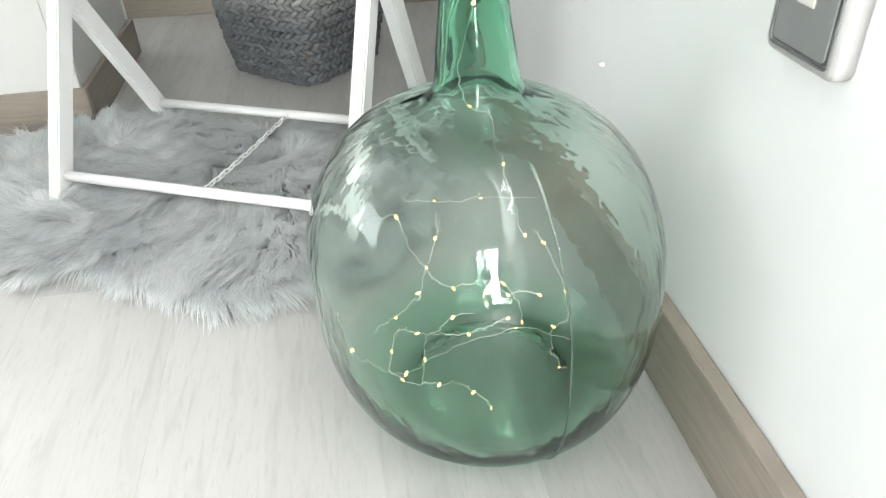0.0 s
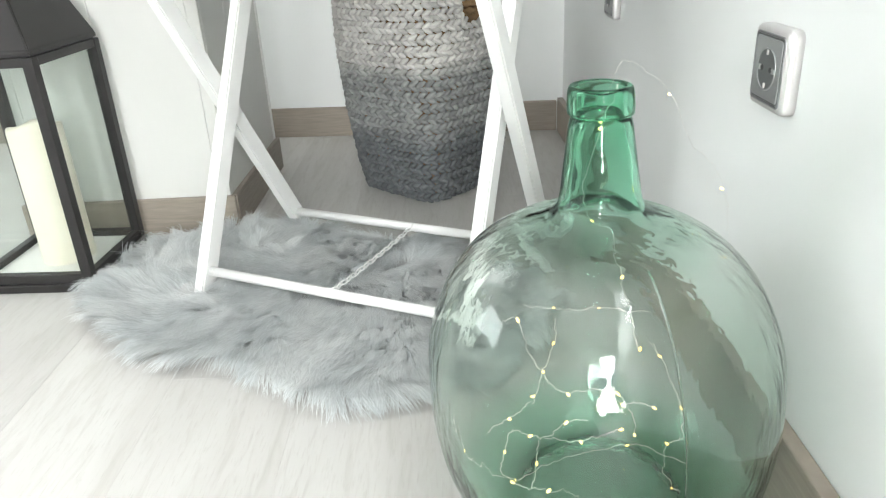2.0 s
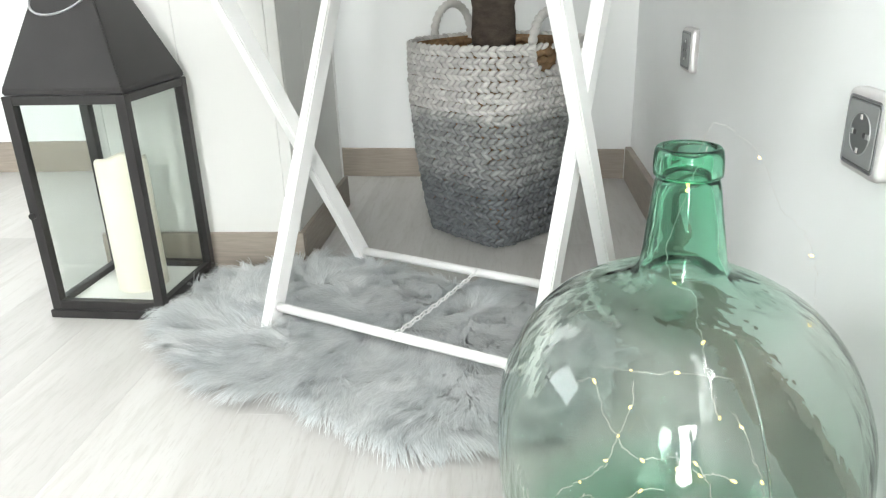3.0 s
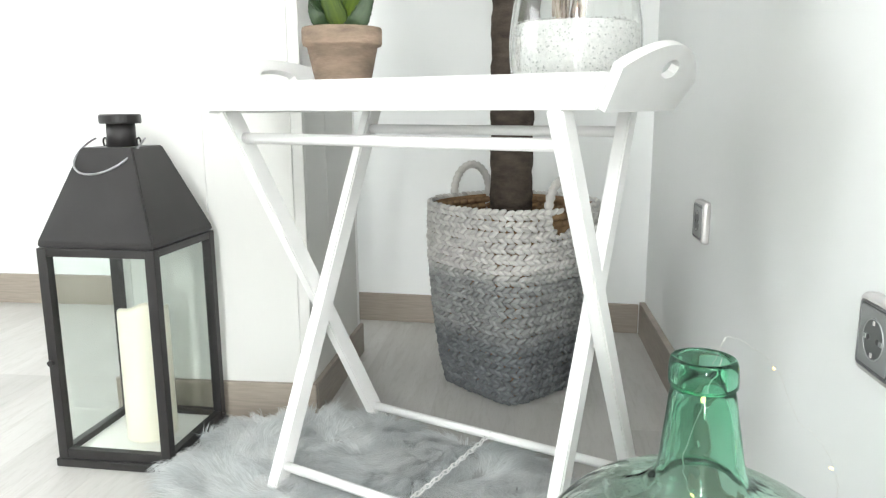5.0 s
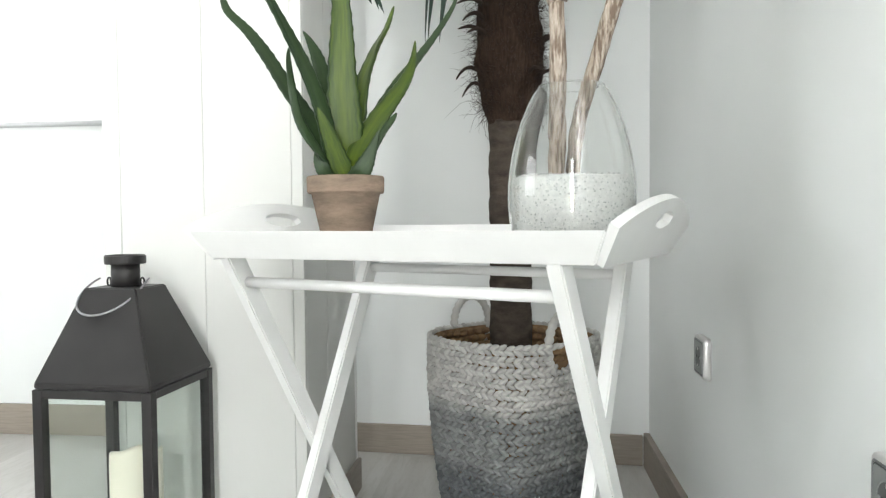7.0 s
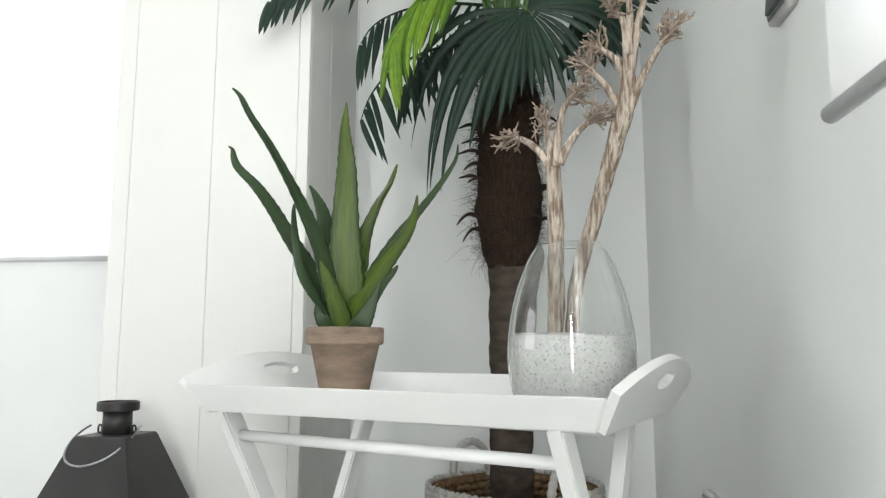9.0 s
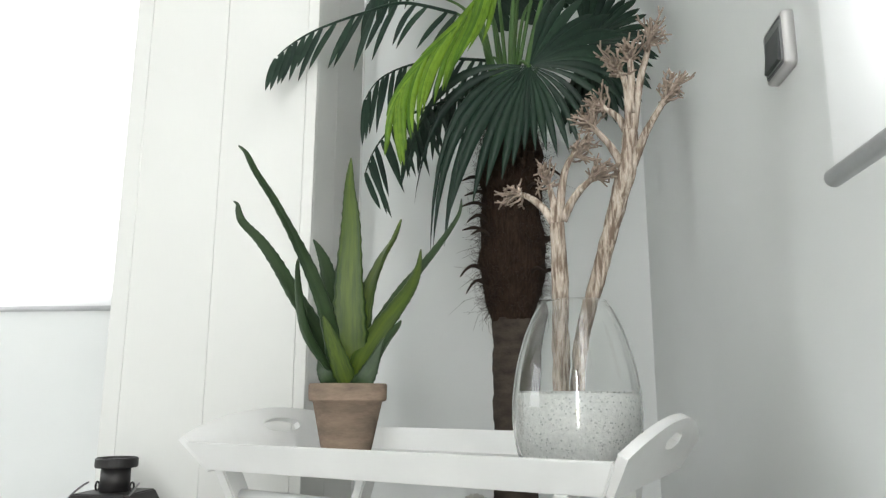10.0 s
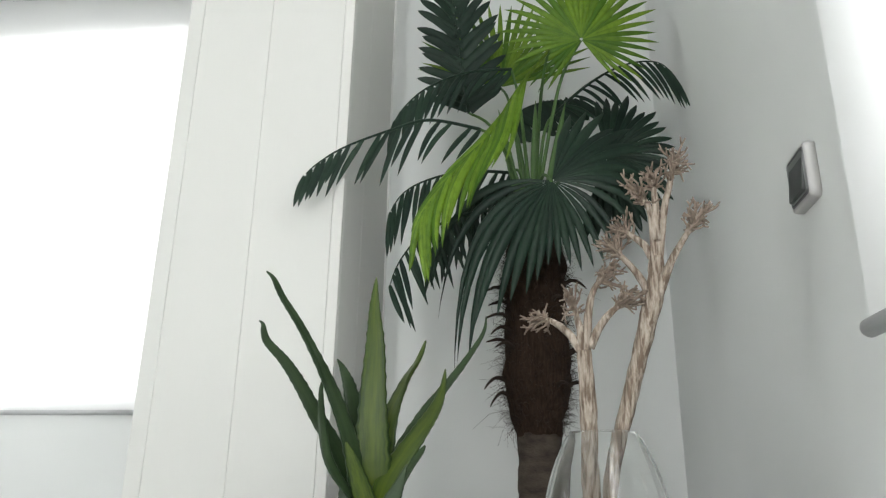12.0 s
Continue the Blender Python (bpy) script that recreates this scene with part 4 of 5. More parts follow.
def frond(hub, tip, length, spread, mat, up=(0, 0, 1), leaflets=30, droop=0.25, web=0.42, fold=0.0, width=1.0, seed=0):
    """A fan leaf: leaflets joined near the hub, parted and drooping towards their ends. hub and tip in the room."""
    r = random.Random(seed)
    origin = Vector((-0.390, 1.80, 0.335))
    hub, tip = Vector(hub), Vector(tip)
    axis = (tip - hub).normalized()
    normal = Vector(up)
    normal = (normal - axis * normal.dot(axis)).normalized()
    side = axis.cross(normal)
    verts, faces = [], []
    for k in range(leaflets):
        s = (k + 0.5) / leaflets * 2 - 1
        a = s * math.radians(spread) / 2
        d = axis * math.cos(a) + side * math.sin(a)
        d = (d + normal * (fold * abs(math.sin(a)))).normalized()
        size = length * (1 - 0.22 * s * s) * r.uniform(0.93, 1.05)
        cross = (side * math.cos(a) - axis * math.sin(a))
        step = size * math.radians(spread) / leaflets / 2
        base = len(verts)
        sag = droop * r.uniform(0.8, 1.25)
        for q in (0.02, 0.18, 0.36, 0.5, 0.64, 0.78, 0.9, 1.0):
            half = step * q * 1.04 if q < web else step * web * 1.04 * max(0.0, 1 - ((q - web) / (1 - web)) ** 2.6) + 0.0003
            half = min(half * (1 if q < web else width), 0.016)
            bend = max(0.0, q - 0.25)
            p = hub - origin + d * (size * q) - Vector((0, 0, 1)) * (sag * size * bend * bend * 1.5)
            ridge = normal * (half * 0.55)
            verts += [p - cross * half - ridge * 0.5, p + ridge * 0.5, p + cross * half - ridge * 0.5]
        for q in range(7):
            for c in range(2):
                i = base + q * 3 + c
                faces.append((i, i + 1, i + 4, i + 3))
    leaf = obj("frond", verts, faces, mat, palm, "bright lime green fan leaf" if mat is LEAF_LIME else "dark green fan leaf", True)
    start = CROWN - origin + Vector((r.uniform(-0.02, 0.02), r.uniform(-0.02, 0.02), 0))
    end = hub - origin
    mid = start.lerp(end, 0.55) + Vector((0, 0, 0.05 + 0.1 * (end - start).length))
    stem = obj("petiole", *tube(curve_points([start, mid, end], 6), [0.0055 - 0.0002 * q for q in range(13)], 7), PETIOLE, leaf, "green leaf stalk", True)
    return leaf




def comb(hub, bend, tip, hang, length, leaflets, mat, both=False, droop=0.25, web=0.3, wide=0.0078, forward=0.45, seed=0):
    """A fan leaf folded along its rib and seen from the side: leaflets leave an arched rib forwards and hang towards hang."""
    r = random.Random(seed)
    origin = Vector((-0.390, 1.80, 0.335))
    hub, bend, tip, hang = Vector(hub), Vector(bend), Vector(tip), Vector(hang).normalized()
    rib = [hub * (1 - t) ** 2 + bend * (2 * t * (1 - t)) + tip * t * t - origin for t in np.linspace(0, 0.8, 25)]
    verts, faces = [], []
    for side in ((1, -1) if both else (1,)):
        for k in range(leaflets):
            t = (k + 0.5) / leaflets
            i = min(int(t * 24), 23)
            p0 = rib[i].lerp(rib[i + 1], t * 24 - i)
            tangent = (rib[i + 1] - rib[i]).normalized()
            away = hang if side > 0 else -hang + 2 * tangent * hang.dot(tangent)
            lead = tangent * (forward + 0.9 * t ** 1.3) + away * (0.85 - 0.45 * t ** 2)
            d = (lead + Vector([r.uniform(-0.09, 0.09) for _ in range(3)])).normalized()
            size = length * (0.70 + 0.42 * math.sin(math.pi * min(1, 0.15 + 0.75 * t))) * r.uniform(0.88, 1.08)
            cross = (tangent - d * tangent.dot(d)).normalized()
            if t > 0.8:
                cross = (away - d * away.dot(d)).normalized()
            normal = d.cross(cross)
            base = len(verts)
            sag = droop * r.uniform(0.7, 1.3)
            for q in (0.0, 0.14, 0.3, 0.45, 0.6, 0.74, 0.86, 0.94, 1.0):
                half = wide * (1.35 - 0.35 * q / web) if q < web else wide * max(0.0, 1 - ((q - web) / (1 - web)) ** 3.0) + 0.0003
                p = p0 + d * (size * q) + away * (sag * size * q * q) - Vector((0, 0, 1)) * (0.35 * sag * size * q * q)
                ridge = normal * (half * 0.35)
                verts += [p - cross * half - ridge, p + ridge, p + cross * half - ridge]
            for q in range(8):
                for c in range(2):
                    n0 = base + q * 3 + c
                    faces.append((n0, n0 + 1, n0 + 4, n0 + 3))
    leaf = obj("frond", verts, faces, mat, palm, "bright lime green fan leaf seen edge-on" if mat is LEAF_LIME else "dark green arching fan leaf", True)
    start = CROWN - origin
    mid = start.lerp(rib[0], 0.55) + Vector((0, 0, 0.05 + 0.08 * (rib[0] - start).length))
    obj("petiole", *tube(curve_points([start, mid, rib[0]], 6), [0.0055 - 0.0002 * q for q in range(13)], 7), PETIOLE, leaf, "green leaf stalk", True)
    obj("rib", *tube(rib, [0.0052 - 0.00013 * q for q in range(25)], 6), mat, leaf, "", True)
    return leaf


def swept(rows, away, reach, leaflets, mat, advance=0.3, wide=0.006, gravity=0.2, power=1.2, gaps=0.0, rib_end=0.85, label="", first=0.0, taper=0.6, pleat=0.4, seed=0):
    """A fan leaf folded along an arched rib: each leaflet follows the rib a while, then parts from it and hangs."""
    r = random.Random(seed)
    origin = Vector((-0.390, 1.80, 0.335))
    curve = [Vector(p) - origin for p in curve_points(rows, 8)]
    n = len(curve) - 1

    def along(t):
        if t >= 1:
            return curve[-1] + (curve[-1] - curve[-2]) * (n * (t - 1))
        i = min(int(t * n), n - 1)
        return curve[i].lerp(curve[i + 1], t * n - i)

    verts, faces = [], []
    away = Vector(away).normalized()
    for k in range(leaflets):
        if r.random() < gaps:
            continue
        t0 = first + (rib_end - first) * (k + r.uniform(-0.2, 0.2)) / leaflets
        t0 = max(0.0, t0)
        step = min(advance, 1.06 - t0) * r.uniform(0.9, 1.06)
        size = reach * (0.55 + 0.45 * math.sin(math.pi * min(1, 0.2 + 0.62 * t0))) * (1 - taper * t0 ** 1.6) * r.uniform(0.85, 1.1)
        sag = gravity * size * r.uniform(0.6, 1.4)
        off = Vector([r.uniform(-0.10, 0.10) for _ in range(3)])
        centre = []
        for q in (0.0, 0.12, 0.26, 0.4, 0.54, 0.67, 0.79, 0.9, 0.96, 1.0):
            centre.append((q, along(t0 + step * q) + (away + off) * (size * q ** power) - Vector((0, 0, 1)) * (sag * q ** 2.2)))
        base = len(verts)
        for m, (q, p) in enumerate(centre):
            d = (centre[min(m + 1, 9)][1] - centre[max(m - 1, 0)][1]).normalized()
            cross = Vector((0.12, -1, 0.15)).cross(d).normalized()
            lift = d.cross(cross)
            half = wide * (0.55 + 0.45 * min(1, q * 4)) * max(0.0, 1 - max(0.0, (q - 0.45) / 0.55) ** 2.4) + 0.0003
            verts += [p - cross * half - lift * half * 0.5, p + lift * half * pleat, p + cross * half - lift * half * 0.5]
        for m in range(9):
            for c in range(2):
                a = base + m * 3 + c
                faces.append((a, a + 1, a + 4, a + 3))
    leaf = obj("frond", verts, faces, mat, palm, label, True)
    start = CROWN - origin
    mid = start.lerp(curve[0], 0.55) + Vector((0, 0, 0.05 + 0.08 * (curve[0] - start).length))
    obj("petiole", *tube(curve_points([start, mid, curve[0]], 6), [0.0055 - 0.0002 * q for q in range(13)], 7), PETIOLE, leaf, "green leaf stalk", True)
    shaft = curve[:int(n * 0.9) + 1]
    obj("rib", *tube(shaft, list(np.linspace(0.0045, 0.0012, len(shaft))), 6), mat, leaf, "", True)
    return leaf


def open_fan(hub, across, rise, first, last, lengths, leaflets, mat, web=0.5, sag=0.3, label="", angles=(), seed=0):
    """A wide pleated fan seen from its face: leaflets from angle first to last (degrees) round the hub, or through angles; lengths runs along them."""
    angles = angles or (first, last)
    r = random.Random(seed)
    origin = Vector((-0.390, 1.80, 0.335))
    centre = Vector(hub) - origin
    u, v = Vector(across).normalized(), Vector(rise).normalized()
    normal = u.cross(v).normalized()
    step = math.radians(abs(last - first)) / leaflets
    verts, faces = [], []
    for k in range(leaflets):
        share = (k + 0.5) / leaflets
        a = math.radians(float(np.interp(share, np.linspace(0, 1, len(angles)), angles)))
        size = float(np.interp(share, np.linspace(0, 1, len(lengths)), lengths)) * r.uniform(0.94, 1.06)
        d = u * math.cos(a) + v * math.sin(a)
        side = v * math.cos(a) - u * math.sin(a)
        level = abs(math.cos(a)) * 0.9 + 0.1
        pull, curl = sag * (0.12 + 1.5 * share) * level * r.uniform(0.75, 1.3), r.uniform(-0.02, 0.05)
        base = len(verts)
        for q in (0.02, 0.15, 0.3, 0.43, 0.55, 0.66, 0.77, 0.87, 0.95, 1.0):
            p = centre + d * (size * (q - 0.32 * pull * q ** 3)) - Vector((0, 0, 1)) * (pull * size * q ** 2.8) + normal * (size * (0.10 * q - (0.16 + curl) * q * q))
            half = step * size * 0.5 * q * 1.16 if q < web else step * size * 0.5 * web * 1.16 * max(0.0, 1 - ((q - web) / (1 - web)) ** 2.6) + 0.0003
            if q >= web:
                half *= 0.88
            ridge = normal * (half * 0.6)
            verts += [p - side * half - ridge, p + ridge, p + side * half - ridge]
        for m in range(9):
            for c in range(2):
                i = base + m * 3 + c
                faces.append((i, i + 1, i + 4, i + 3))
    leaf = obj("frond", verts, faces, mat, palm, label, True)
    start = CROWN - origin
    mid = start.lerp(centre, 0.55) + Vector((0, 0, 0.05 + 0.1 * (centre - start).length)) - normal * 0.01
    obj("petiole", *tube(curve_points([start, mid, centre - normal * 0.004], 6), [0.0055 - 0.0002 * q for q in range(13)], 7), PETIOLE, leaf, "green leaf stalk", True)
    return leaf


DARK_ARCH, LIME_ARCH = "dark green arching fan leaf", "bright lime green folded fan leaf"
open_fan((-0.343, 1.60, 1.475), (1, 0.10, 0), (0.05, 0.30, 0.95), 84, -188, [0.25, 0.29, 0.29, 0.28, 0.27, 0.25, 0.22, 0.19, 0.19, 0.20, 0.215, 0.25, 0.29, 0.32, 0.34, 0.34], 31, LEAF_DARK, 0.56, 0.58,
         "large dark green drooping fan leaf", (84, 68, 52, 38, 26, 12, -8, -34, -60, -78, -92, -104, -122, -142, -165, -188), seed=1)
LIME_RIB = [(-0.340, 1.62, 1.827), (-0.418, 1.57, 1.690), (-0.482, 1.52, 1.552), (-0.565, 1.47, 1.428), (-0.612, 1.44, 1.330), (-0.622, 1.43, 1.236)]
swept(LIME_RIB, (0.80, -0.25, -0.12), 0.078, 20, LEAF_LIME, 0.33, 0.0068, 0.45, 0.85, rib_end=0.86, label=LIME_ARCH, first=0.14, taper=0.85, pleat=1.5, seed=2)
swept(LIME_RIB, (-0.85, -0.2, 0.1), 0.018, 12, LEAF_LIME, 0.30, 0.0055, 0.1, 0.8, rib_end=0.78, label=LIME_ARCH, first=0.3, taper=0.9, pleat=1.2, seed=22)
swept([(-0.510, 1.66, 1.645), (-0.625, 1.60, 1.645), (-0.708, 1.55, 1.597), (-0.798, 1.50, 1.535), (-0.846, 1.46, 1.478), (-0.874, 1.43, 1.425)], (-0.06, -0.1, -1), 0.085, 17, LEAF_DARK, 0.09, 0.0066, 0.45, 0.9, 0.08, 0.97, DARK_ARCH, taper=0.5, seed=3)
swept([(-0.437, 1.78, 1.882), (-0.546, 1.74, 1.856), (-0.642, 1.69, 1.790), (-0.698, 1.65, 1.712), (-0.726, 1.60, 1.616)], (0.10, -0.1, -0.9), 0.085, 15, LEAF_DARK, 0.15, 0.0070, 0.4, 0.95, 0.0, 0.92, DARK_ARCH, taper=0.5, seed=4)
swept([(-0.450, 1.78, 1.481), (-0.557, 1.72, 1.447), (-0.643, 1.66, 1.380), (-0.693, 1.62, 1.297), (-0.710, 1.57, 1.191)], (0.75, -0.1, -0.55), 0.135, 18, LEAF_DARK, 0.13, 0.0062, 0.35, 1.1, 0.05, 0.93, DARK_ARCH, seed=5)
swept([(-0.443, 1.80, 1.589), (-0.548, 1.76, 1.580), (-0.642, 1.72, 1.545), (-0.704, 1.68, 1.489), (-0.734, 1.63, 1.393)], (0.25, -0.1, -0.9), 0.095, 19, LEAF_DARK, 0.13, 0.0058, 0.4, 1.0, 0.05, 0.93, DARK_ARCH, taper=0.5, seed=6)
comb((-0.555, 1.82, 1.780), (-0.585, 1.82, 2.00), (-0.63, 1.80, 2.40), (-1.0, -0.05, 0.05), 0.122, 15, LEAF_DARK, True, 0.16, 0.62, 0.0128, 0.30, seed=7)
open_fan((-0.2547, 1.70, 1.905), (1, 0.08, 0), (0.0, -0.12, 0.99), -55, 238, [0.15, 0.19, 0.215, 0.235, 0.25, 0.24, 0.22, 0.18, 0.16], 34, LEAF_LIME, 0.45, 0.10, "bright lime green open fan leaf", seed=8)
frond((-0.477, 1.95, 1.930), (-0.458, 1.98, 2.25), 0.34, 150, LEAF_LIME, (0.0, -1.0, 0.1), 24, 0.06, 0.45, seed=9)
swept([(-0.330, 1.84, 1.77), (-0.235, 1.82, 1.845), (-0.14, 1.80, 1.885), (-0.06, 1.77, 1.868), (-0.02, 1.74, 1.80)], (0.25, -0.1, -0.8), 0.10, 18, LEAF_DARK, 0.14, 0.0060, 0.5, 1.0, 0.0, 0.93, DARK_ARCH, taper=0.4, seed=10)
open_fan((-0.190, 1.86, 1.650), (1, -0.12, 0), (0, 0.12, 0.98), 100, -115, [0.20, 0.21, 0.195, 0.18, 0.185, 0.22, 0.24], 27, LEAF_DARK, 0.74, 0.22, "dark green fan leaf close to the wall", seed=11)
comb((-0.46, 2.0, 1.84), (-0.36, 2.0, 1.95), (-0.18, 2.0, 1.86), (0.0, -0.1, -1.0), 0.10, 18, LEAF_DARK, False, 0.1, 0.8, 0.0125, seed=12)
comb((-0.42, 1.90, 1.60), (-0.55, 1.87, 1.60), (-0.72, 1.83, 1.28), (0.5, -0.1, -0.8), 0.12, 15, LEAF_DARK, False, 0.3, 0.3, seed=13)
for x, z, lean in ((-0.44, 1.74, -0.03), (-0.39, 1.76, 0.015), (-0.35, 1.75, 0.05)):
    base = Vector((x * 0.5 - 0.195, 1.79, 1.45)) - Vector((-0.39, 1.80, 0.335))
    top = Vector((x + lean, 1.74, z)) - Vector((-0.39, 1.80, 0.335))
    pts = [base.lerp(top, q / 6) for q in range(7)]
    obj("spear_leaf", *tube(pts, [0.005, 0.007, 0.009, 0.010, 0.009, 0.006, 0.0008], 6), PETIOLE, palm, "unopened green leaf spear", True)

# ---------------------------------------------------------------- aloe in its pot
TRAY_TOP = 0.6682
POT = (-0.650, 1.2595)
pot = empty("flower_pot", pose(*POT, TRAY_TOP), "weathered brown terracotta pot on the tray", "flower pot")
verts, faces = lathe([tuple(r) for r in ((0, 0.0), (0.035, 0.0), (0.037, 0.003), (0.0555, 0.090), (0.0605, 0.091), (0.0625, 0.094), (0.0630, 0.115), (0.0615, 0.1185), (0.0565, 0.1185), (0.0555, 0.115), (0.052, 0.104), (0, 0.104))], 48)
obj("pot_body", verts, faces, TERRACOTTA, pot, "", True)
verts, faces = lathe([(0.0545, 0.106), (0.04, 0.109), (0.0, 0.111)], 32)
obj("soil", verts, faces, SOIL, pot, "dark soil", True)
aloe = empty("aloe_plant", pose(POT[0], POT[1], TRAY_TOP + 0.110), "green aloe with long pointed fleshy leaves in the pot", "aloe")
VIEW = Vector((0.276, -1.1645, 0)).normalized()
ACROSS = Vector((-VIEW.y, VIEW.x, 0))


def aloe_leaf(rows, width, mat, seed=0):
    """rows: across, towards the room, height over the floor; a fleshy channelled leaf with toothed edges."""
    r = random.Random(seed)
    pts = [ACROSS * a + VIEW * b + Vector((0, 0, z - TRAY_TOP - 0.108)) for a, b, z in curve_points(rows, 11)]
    n = len(pts)
    ring, verts, faces, uvs = 10, [], [], []
    for i, p in enumerate(pts):
        t = i / (n - 1)
        d = (pts[min(i + 1, n - 1)] - pts[max(i - 1, 0)]).normalized()
        lateral = pts[-1] - pts[0]
        flat = Vector((lateral.x, lateral.y, 0))
        face = (VIEW - d * VIEW.dot(d)).normalized() if flat.length < 0.06 else (Vector((0, 0, 1)) * 0.55 + VIEW * 0.6 - flat.normalized() * 0.2)
        face = (face - d * face.dot(d)).normalized()
        side = d.cross(face)
        w = width * (0.75 + 0.25 * min(1, t * 5)) * (1 - t ** 1.35) ** 1.05 + 0.0011
        w *= 1 + (0.085 if i % 3 == 0 else -0.02) * (t < 0.97) * r.uniform(0.5, 1.2)
        thick = 0.28 * w + 0.001
        for k in range(ring):
            a = 2 * math.pi * k / ring
            ca, sa = math.cos(a), math.sin(a)
            verts.append(p + side * (w * ca) + face * (thick * sa + 0.30 * w * ca * ca - 0.1 * w))
            uvs.append((k / ring, t * 3))
    for i in range(n - 1):
        for k in range(ring):
            a, b = i * ring + k, i * ring + (k + 1) % ring
            faces.append((a, b, b + ring, a + ring))
    return obj("leaf", verts, faces, mat, aloe, "yellow-green striped leaf" if mat is ALOE_BRIGHT else "", True, uvs)


aloe_leaf([(0.003, 0, 0.776), (0.001, 0.015, 0.856), (-0.003, 0.02, 0.948), (-0.003, 0.01, 1.044), (-0.007, 0, 1.114), (-0.006, -0.01, 1.169)], 0.031, ALOE_BRIGHT, 1)
aloe_leaf([(-0.017, 0, 0.776), (-0.029, 0.03, 0.855), (-0.05, 0.06, 0.923), (-0.081, 0.09, 0.989), (-0.113, 0.13, 1.045), (-0.142, 0.16, 1.086), (-0.155, 0.17, 1.110), (-0.166, 0.17, 1.121)], 0.020, ALOE_DARK, 2)
aloe_leaf([(-0.022, -0.01, 0.785), (-0.047, -0.01, 0.858), (-0.09, -0.015, 0.923), (-0.124, -0.015, 0.979), (-0.154, -0.02, 1.02), (-0.185, -0.03, 1.052), (-0.193, -0.03, 1.069), (-0.196, -0.03, 1.084), (-0.203, -0.03, 1.090)], 0.0165, ALOE_DARK, 3)
aloe_leaf([(-0.013, -0.03, 0.785), (-0.028, -0.035, 0.897), (-0.042, -0.045, 0.975), (-0.057, -0.055, 1.014), (-0.068, -0.055, 1.032)], 0.020, ALOE_DARK, 4)
aloe_leaf([(0.01, -0.02, 0.776), (0.025, -0.03, 0.916), (0.048, -0.01, 0.986), (0.07, 0.02, 1.024), (0.08, 0.03, 1.053)], 0.0185, ALOE_BRIGHT, 5)
aloe_leaf([(0.009, -0.03, 0.776), (0.038, -0.06, 0.861), (0.087, -0.08, 0.943), (0.118, -0.085, 0.984), (0.159, -0.09, 1.038), (0.193, -0.09, 1.092), (0.199, -0.09, 1.125)], 0.0145, ALOE_DARK, 6)
aloe_leaf([(0.003, 0.02, 0.772), (0.029, 0.02, 0.837), (0.071, 0, 0.90), (0.101, -0.03, 0.946), (0.116, -0.05, 0.984), (0.121, -0.055, 1.02)], 0.022, ALOE_BRIGHT, 7)
aloe_leaf([(0.008, 0.01, 0.772), (0.036, 0.02, 0.819), (0.058, 0.025, 0.854), (0.076, 0.02, 0.875), (0.083, 0.02, 0.886)], 0.017, ALOE_DARK, 8)
aloe_leaf([(-0.019, 0.02, 0.794), (-0.052, 0.05, 0.835), (-0.071, 0.055, 0.871), (-0.081, 0.05, 0.924), (-0.085, 0.045, 0.965), (-0.083, 0.045, 0.982)], 0.0105, ALOE_DARK, 9)
aloe_leaf([(0.003, 0.03, 0.774), (-0.018, 0.045, 0.828), (-0.033, 0.055, 0.867), (-0.041, 0.06, 0.887)], 0.017, ALOE_BRIGHT, 10)
aloe_leaf([(-0.014, 0.02, 0.770), (-0.034, 0.035, 0.795), (-0.042, 0.035, 0.815), (-0.040, 0.03, 0.835)], 0.015, ALOE_DARK, 11)
aloe_leaf([(0.012, 0.03, 0.768), (0.028, 0.045, 0.795), (0.042, 0.04, 0.825), (0.054, 0.035, 0.856)], 0.018, ALOE_DARK, 12)

# ---------------------------------------------------------------- glass vase with sand and driftwood
VASE = (-0.295, 1.136)
vase = empty("glass_vase", pose(*VASE, TRAY_TOP), "clear egg-shaped glass vase holding sand and driftwood", "vase")
out_rows = [(0.0, 0.0), (0.05, 0.0), (0.072, 0.003), (0.081, 0.015), (0.0875, 0.045), (0.0895, 0.075), (0.0880, 0.105), (0.0815, 0.145), (0.070, 0.185), (0.056, 0.217), (0.0475, 0.2285), (0.0465, 0.230)]
in_rows = [(0.0450, 0.229), (0.0535, 0.2155), (0.0675, 0.183), (0.079, 0.144), (0.0855, 0.105), (0.087, 0.075), (0.085, 0.046), (0.0785, 0.018), (0.068, 0.0075), (0.05, 0.006), (0.0, 0.006)]
verts, faces = lathe([(max(0, r[0]), r[1]) for r in smooth_profile(out_rows + in_rows, 3)], 72)
obj("vase_glass", verts, faces, CLEAR, vase, "", True)
rim = [(0.0459 * math.cos(2 * math.pi * k / 48), 0.0459 * math.sin(2 * math.pi * k / 48), 0.2312) for k in range(49)]
obj("rim", *tube(rim, 0.0011, 8, cap=False), CLEAR, vase, "fire-polished glass rim", True)
sand = empty("sand_filling", pose(*VASE, TRAY_TOP), "speckled white decorative sand filling the vase", "sand")
rows = [(0.0, 0.0068), (0.05, 0.0068), (0.0672, 0.0085), (0.0775, 0.019), (0.0842, 0.047), (0.0862, 0.075), (0.0848, 0.101), (0.080, 0.104), (0.04, 0.107), (0.0, 0.106)]
verts, faces = lathe(rows, 56)
obj("sand", verts, faces, SAND, sand, "", True)
grain_rng = random.Random(21)
grains = []
shape = [(1, 0, 0), (-1, 0, 0), (0, 1, 0), (0, -1, 0), (0, 0, 1), (0, 0, -1)]
